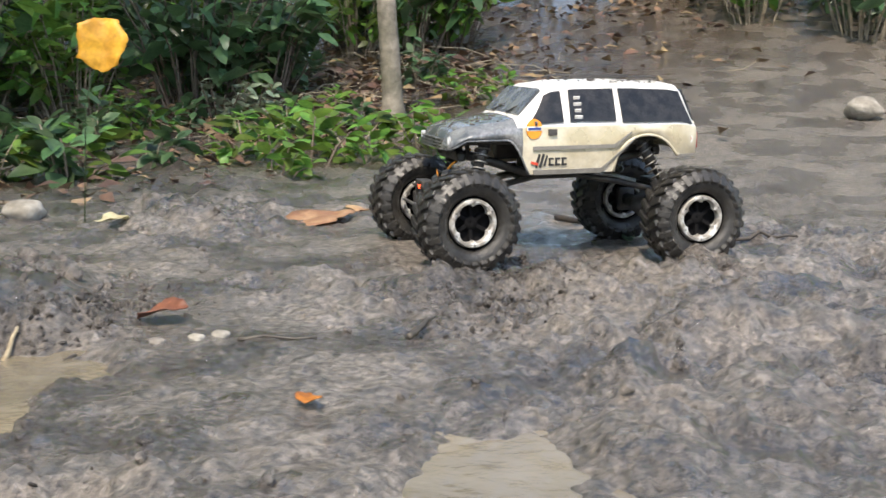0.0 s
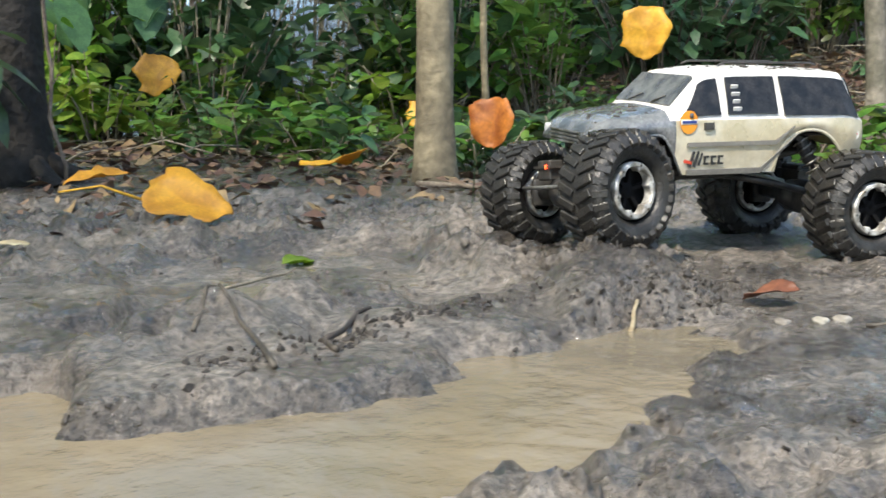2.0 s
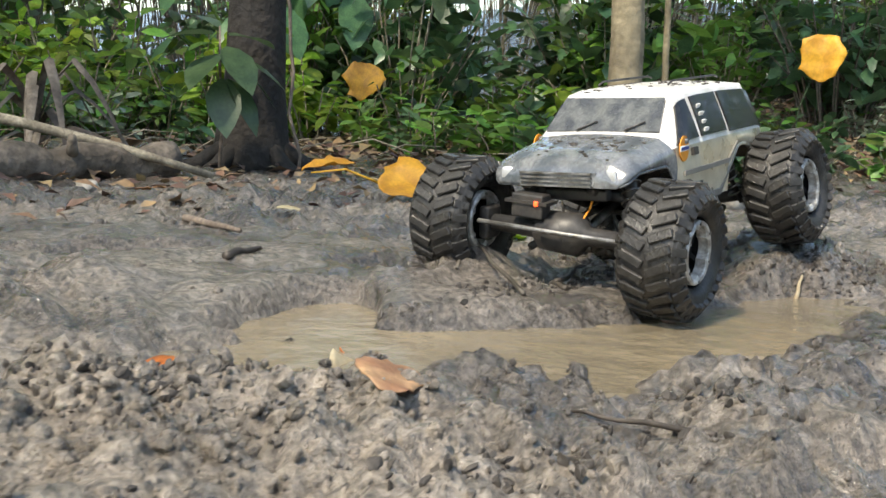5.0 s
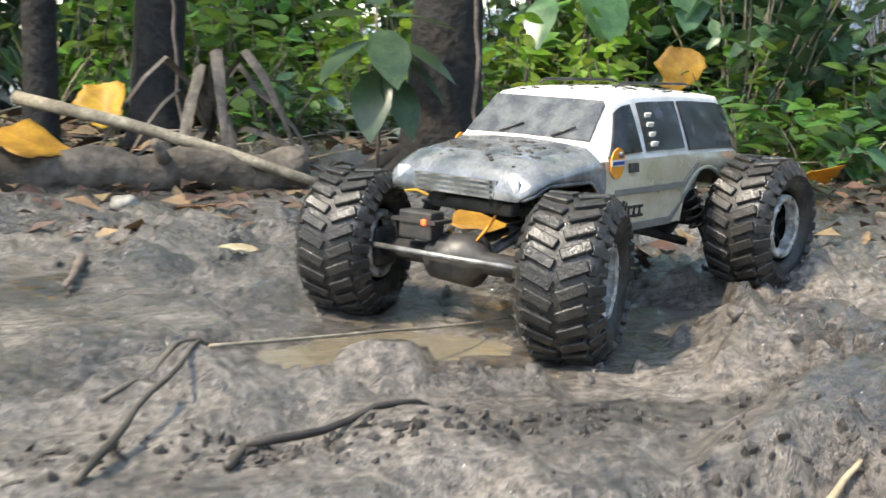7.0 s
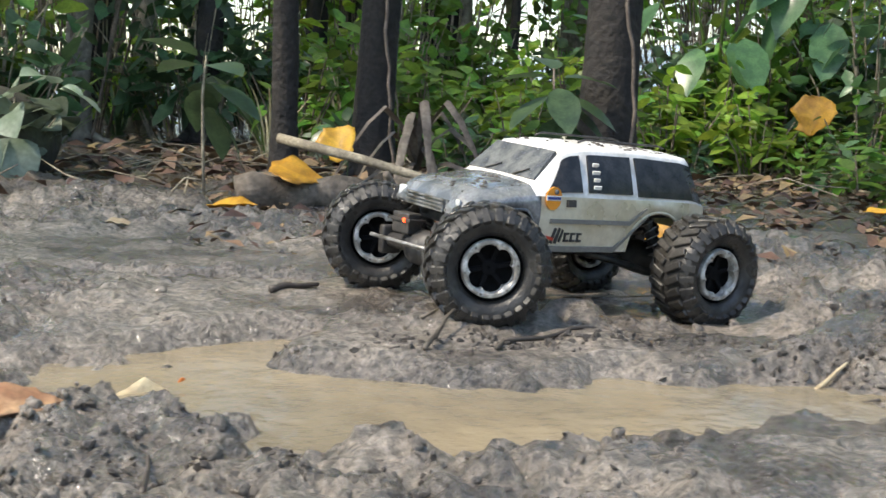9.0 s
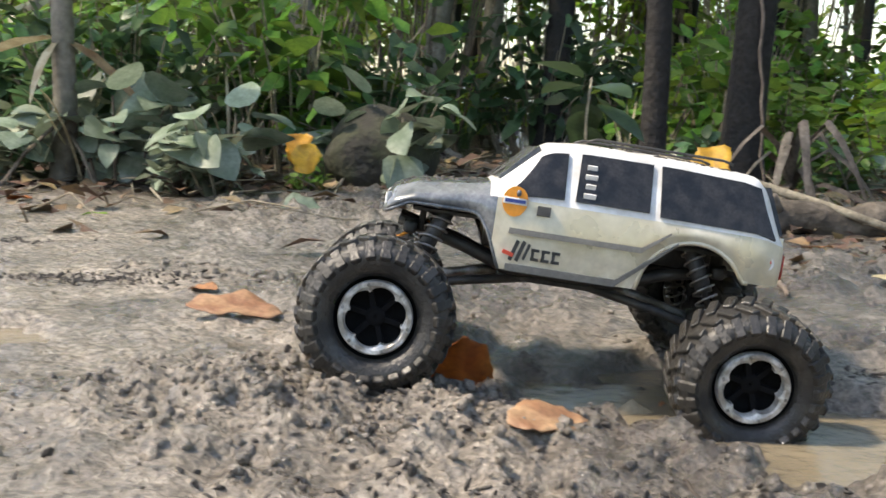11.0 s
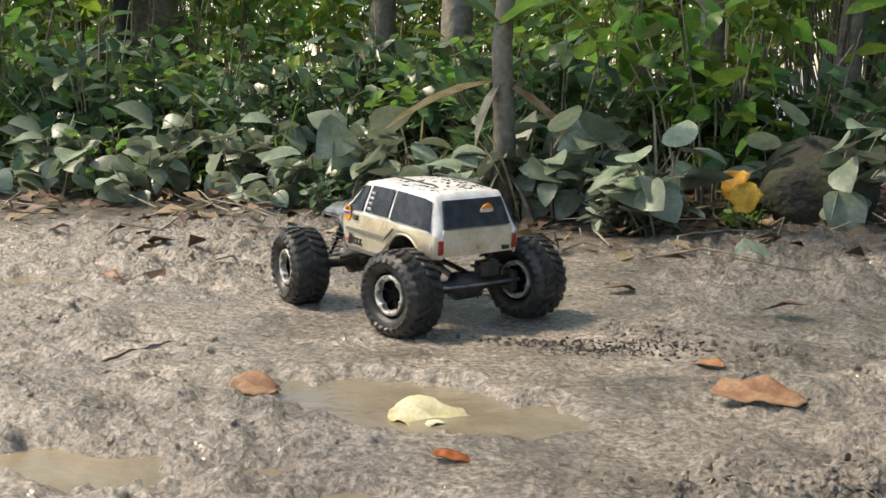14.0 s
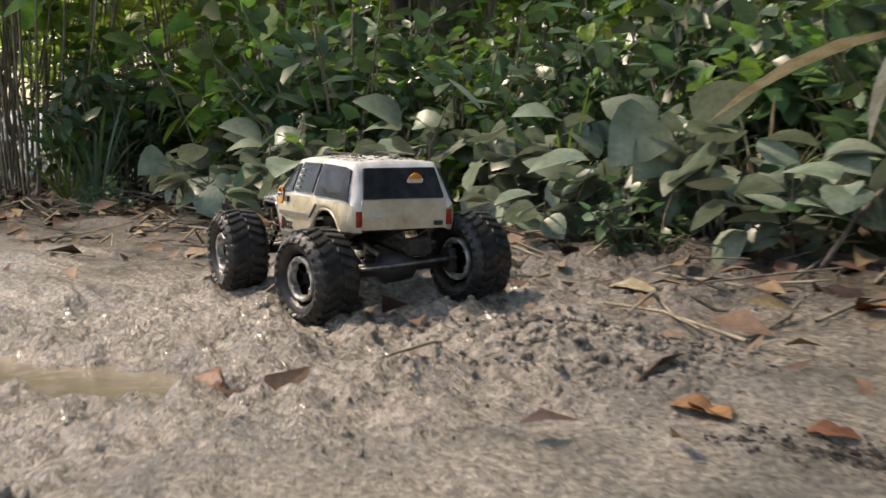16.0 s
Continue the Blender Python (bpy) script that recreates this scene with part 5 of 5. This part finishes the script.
# yellow leaves still hanging on plants
for p, size, mtl, turn, tilt in (((1.656, 1.022, 0.280), 0.078, Y, 219, (8, 82)), ((1.532, 1.213, 0.142), 0.078, RU, 215, (20, 75)), ((2.619, 2.218, 0.106), 0.09, Y, 215, (10, 60)), ((2.239, 2.895, 0.213), 0.12, Y, 219, (-15, 70)), ((-0.235, 2.473, 0.113), 0.075, Y, 265, (5, 75)),
                                   ((-0.196, 2.355, 0.098), 0.07, Y, 280, (5, 75)), ((0.73, 2.34, 0.12), 0.09, Y, 270, (10, 50)), ((-0.977, 2.900, 0.177), 0.05, Y, 290, (10, 60)), ((-1.695, 3.075, 0.424), 0.05, LEAFY, 290, (10, 60))):
    leaf = fallen_leaf("hanging_leaf", p[0], p[1], size, mtl, turn, "yellowed leaf hanging on a plant of the undergrowth" if mtl is not RU else "rust-orange dead leaf hanging on a stem", outline=BLUNT, tilt=tilt, z=p[2], lift=0)
    foot = Vector((p[0] + 0.03, p[1] + 0.06, ground_z(p[0], p[1], False)))
    part("leaf_stalk", bm_tube([leaf.matrix_basis.inverted() @ (Vector(p) + Vector((0, 0.004, 0))), leaf.matrix_basis.inverted() @ (Vector(p).lerp(foot, 0.4) + Vector((0.02, 0.03, 0.02))), leaf.matrix_basis.inverted() @ foot], [0.0009, 0.001, 0.0012], 5), LEAFD, leaf)

# ---- sticks and twigs ----
for p, q, r, mtl, lab in (
        ((0.61, 0.745), (0.688, 0.888), 0.0035, WETTWIG, "dark wet twig standing out of the mud"), ((0.682, 0.754), (0.712, 0.812), 0.004, WETTWIG, "short dark twig in the mud"),
        ((0.972, 0.620), (1.002, 0.617), 0.004, WETTWIG, "short dark twig at the puddle's edge"), ((0.488, 1.047), (0.547, 1.069), 0.007, WETTWIG, "dark wet stick on the mud"),
        ((0.369, 0.388), (0.369, 0.492), 0.003, WETTWIG, "thin dark twig on the mud"), ((1.066, 0.492), (1.099, 0.429), 0.003, WETTWIG, "thin twig on the mud"), ((1.120, 0.348), (1.181, 0.345), 0.005, WETTWIG, "short crooked twig on the mud"),
        ((2.072, 0.416), (1.949, 0.301), 0.008, WETTWIG, "dark stick on the mud"), ((1.879, 0.141), (1.961, 0.022), 0.005, WETTWIG, "dark stick on the mud"), ((7.998, 0.635), (8.096, 0.015), 0.02, WETTWIG, "dark branch on the far mud"),
        ((1.740, 1.530), (1.822, 1.293), 0.009, TWIG, "pale branch on the litter"), ((2.263, 2.894), (2.126, 2.384), 0.014, TWIG, "pale crooked root on the litter"), ((2.239, 2.700), (2.059, 2.139), 0.012, TWIG, "pale branch on the litter"),
        ((0.645, 1.375), (0.623, 1.218), 0.008, TWIG, "pale stick on the mud"), ((0.696, 0.779), (0.838, 0.847), 0.004, WETTWIG, "crooked twig in the mud"), ((0.628, 0.850), (0.763, 0.962), 0.003, WETTWIG, "reddish twig in the mud"), ((0.694, 0.888), (1.009, 1.112), 0.002, TWIG, "thin pale stem on the mud"),
        ((-0.912, 0.928), (-0.879, 0.963), 0.003, WETTWIG, "short dark twig on the mud"), ((-0.698, 1.229), (-0.539, 0.981), 0.0015, WETTWIG, "thin grass stem in the puddle"), ((-0.906, 0.994), (-0.870, 1.033), 0.003, WETTWIG, "short dark twig on the mud"),
        ((-2.524, 2.465), (-2.198, 2.399), 0.006, TWIG, "dry stick by the undergrowth"), ((-0.849, 1.880), (-0.905, 2.544), 0.003, TWIG, "dry stem by the undergrowth"), ((-0.925, 2.242), (-1.062, 3.126), 0.004, TWIG, "dry stem by the undergrowth"), ((-1.153, 2.273), (-0.948, 2.198), 0.005, TWIG, "dry stick on the litter"), ((0.965, 0.665), (1.007, 0.681), 0.004, PALE, "pale bare twig in the puddle")):
    stick("stick", p, q, r * 0.62, mtl, lab, 0.05)

# ---- litter, clods and small stuff ----
rnd = random.Random(31)
bm = bmesh.new()
for k in range(5200):
    x = rnd.uniform(-4.5, 6.5)
    d = rnd.gauss(0.25, 0.45) if rnd.random() < 0.75 else rnd.uniform(0, 2.5)
    y = edge_y(x) - 0.1 + d
    m = Matrix.Translation((x, y, ground_z(x, y, False) + 0.006 + 0.012 * rnd.random())) @ pose(0, 0, 0, rnd.uniform(-35, 35), rnd.uniform(-35, 35), rnd.uniform(0, 360))
    add_leaf(bm, m, rnd.uniform(0.025, 0.09), OVAL[::3] + OVAL[-1:], 0.3, 0.3, rnd=rnd)
for k in range(4200):
    x, y = rnd.uniform(0.4, 4.6), rnd.uniform(1.15, 3.4)
    if y < 1.35 - 0.1 * x + 0.35 * rnd.random():
        continue
    m = Matrix.Translation((x, y, ground_z(x, y, False) + 0.006 + 0.012 * rnd.random())) @ pose(0, 0, 0, rnd.uniform(-35, 35), rnd.uniform(-35, 35), rnd.uniform(0, 360))
    add_leaf(bm, m, rnd.uniform(0.015, 0.055), OVAL[::3] + OVAL[-1:], 0.3, 0.3, rnd=rnd)
tagged(part("leaf_litter", bm, LITTER), "brown dead leaf litter under the undergrowth", "litter", kind="stuff")
bm = bmesh.new()
for k in range(420):
    x = rnd.uniform(-3.5, 5)
    y = edge_y(x) + rnd.gauss(0.0, 0.35)
    a, l = rnd.uniform(0, 6.28), rnd.uniform(0.06, 0.3)
    z = ground_z(x, y, False)
    bm_tube([(x, y, z + 0.008), (x + l * 0.5 * math.cos(a + 0.2), y + l * 0.5 * math.sin(a + 0.2), z + rnd.uniform(0.01, 0.05)), (x + l * math.cos(a), y + l * math.sin(a), z + rnd.uniform(0.004, 0.06))], [0.003, 0.0025, 0.0015], 4, bm, caps=False)
tagged(part("twig_litter", bm, TWIG), "dry twigs scattered at the undergrowth's foot", "twigs", kind="stuff")
clods = []
for k in range(4):
    b = bmesh.new()
    bmesh.ops.create_icosphere(b, subdivisions=2, radius=1)
    for v in b.verts:
        v.co *= 1 + 0.5 * noise.noise(v.co * 1.3 + Vector((k * 7, 0, 0)))
    b.verts.ensure_lookup_table()
    b.verts.index_update()
    clods.append(([v.co.copy() for v in b.verts], [[v.index for v in f.verts] for f in b.faces]))
    b.free()
verts, faces = [], []
for k in range(17000):
    if k % 3:
        j = rnd.randrange(len(MOUNDS))
        cx, cy, rx, ry, tn, h = MOUNDS[j]
        u, v = rnd.gauss(0, 0.5), rnd.gauss(0, 0.6)
        c, s = math.cos(radians(tn)), math.sin(radians(tn))
        x, y = cx + u * rx * c - v * ry * s, cy + u * rx * s + v * ry * c
    else:
        x, y = rnd.uniform(-1.3, 1.9), rnd.uniform(0.1, 2.1)
    if fbm(x + 7, y - 3, 1.5, 2) < rnd.uniform(-0.35, 0.25):
        continue
    z = ground_z(x, y)
    if z < WATER + 0.003:
        continue
    r = 0.0016 + (0.012 if k % 3 and j < 2 else 0.0058) * rnd.random() ** 4
    vs, fs = rnd.choice(clods)
    m = Matrix.Translation((x, y, z)) @ pose(0, 0, 0, rnd.uniform(0, 360), rnd.uniform(0, 360), 0) @ Matrix.Diagonal((r, r * 0.9, r * 0.7, 1))
    n = len(verts)
    verts += [m @ v for v in vs]
    faces += [[n + i for i in f] for f in fs]
me = bpy.data.meshes.new("mud_clods")
me.from_pydata(verts, [], faces)
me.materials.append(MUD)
for p in me.polygons:
    p.use_smooth = True
tagged(new("mud_crumbs", me), "crumbs of wet mud thrown up along the ruts", "mud", kind="stuff")

verts, faces = [], []
for cx, cy, rx, ry, n in ((-0.3, 1.2, 0.2, 0.035, 420), (-0.62, 1.55, 0.16, 0.05, 300), (0.1, 0.62, 0.22, 0.1, 420), (1.05, 0.66, 0.26, 0.06, 420), (-0.95, 1.8, 0.2, 0.05, 260), (0.75, 0.78, 0.25, 0.03, 260), (0.3, 0.42, 0.3, 0.06, 300), (1.35, 0.3, 0.25, 0.08, 320)):
    for k in range(n):
        x, y = cx + rnd.gauss(0, 0.45) * rx, cy + rnd.gauss(0, 0.45) * ry
        z = ground_z(x, y)
        if z < WATER + 0.002:
            continue
        r = 0.0012 + 0.0024 * rnd.random() ** 2
        vs, fs = rnd.choice(clods)
        m = Matrix.Translation((x, y, z)) @ pose(0, 0, 0, rnd.uniform(0, 360), rnd.uniform(0, 360), 0) @ Matrix.Diagonal((r * 1.5, r, r * 0.5, 1))
        n0 = len(verts)
        verts += [m @ v for v in vs]
        faces += [[n0 + i for i in f] for f in fs]
me = bpy.data.meshes.new("dark_crumbs")
me.from_pydata(verts, [], faces)
me.materials.append(MUDCLOD)
tagged(new("dark_crumbs", me), "freshly torn dark wet mud in the tyre tracks", "mud", kind="stuff")

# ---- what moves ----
STEER = [(0, 4), (1, 10), (1.5, 20), (2.5, 18), (3.5, 30), (4, 25), (4.7, 5), (6.4, -15), (6.8, -12), (7, 20), (7.5, 18), (8, -24), (8.2, -28), (9.2, -22), (10.3, 0), (11, 0), (12, -8), (12.5, -18),
         (13, -20), (13.5, -25), (14, -8), (14.5, -3), (15, 22), (15.5, 4), (15.7, -8), (16, -2)]
STEER_REAR = [(0, 0), (12, 0), (13.5, 9), (14.5, 10), (15, 4), (16, 10)]


def between(table, t):
    for a, b in zip(table, table[1:]):
        if a[0] <= t <= b[0]:
            f = (t - a[0]) / (b[0] - a[0])
            return [p + (q - p) * f for p, q in zip(a[1:], b[1:])]
    return list(table[-1][1:] if t > table[-1][0] else table[0][1:])


def motions():
    walk(truck, [(t, pose(x, y, z, a, b, c)) for t, x, y, z, a, b, c in TRUCK])
    spots = {"fl": (1, 1), "fr": (1, -1), "rl": (-1, 1), "rr": (-1, -1)}
    rows = {key: [] for key in spots}
    tilt = {1: [], -1: []}
    turned, last = 0.0, None
    for k in range(161):
        t = k / 10
        x, y, z, a, b, c = between(TRUCK, t)
        m = pose(x, y, z, a, b, c)
        if last:
            d = Vector((x - last[0], y - last[1], 0))
            turned += d.length / TYRE_R
        last = (x, y)
        lift = {}
        for key, (fx, fy) in spots.items():
            hub = m @ Vector((fx * HALF_BASE, fy * HALF_TRACK, TYRE_R))
            need = ground_z(hub.x, hub.y, False) + TYRE_R - 0.004 - hub.z
            lift[key] = max(-0.034, min(0.028, need))
        for f, pair in ((1, ("fl", "fr")), (-1, ("rl", "rr"))):
            mid = (lift[pair[0]] + lift[pair[1]]) / 2
            roll = math.degrees(math.atan2(lift[pair[0]] - lift[pair[1]], 2 * HALF_TRACK))
            steer = between(STEER if f > 0 else STEER_REAR, t)[0]
            tilt[f].append((t, pose(f * HALF_BASE, 0, TYRE_R + mid, roll, 0, 0)))
            for key in pair:
                fy = spots[key][1]
                rows[key].append((t, pose(f * HALF_BASE, fy * HALF_TRACK, TYRE_R + lift[key]) @ pose(0, 0, 0, roll * 0.7, 0, steer) @ Matrix.Rotation(turned, 4, "Y")))
    # the leaf lies flat until the front wheel tips it up
    at = kicked_leaf.matrix_basis.translation
    flat, up = pose(at.x, at.y, at.z - 0.026, 4, -6, 268), pose(at.x, at.y, at.z, 0, -68, 268)
    walk(kicked_leaf, [(0, flat), (10.3, flat), (10.6, up), (16, up)])
    walk(front_axle, tilt[1])
    walk(rear_axle, tilt[-1])
    for key, r in rows.items():
        walk(wheels[key], r)


motions()
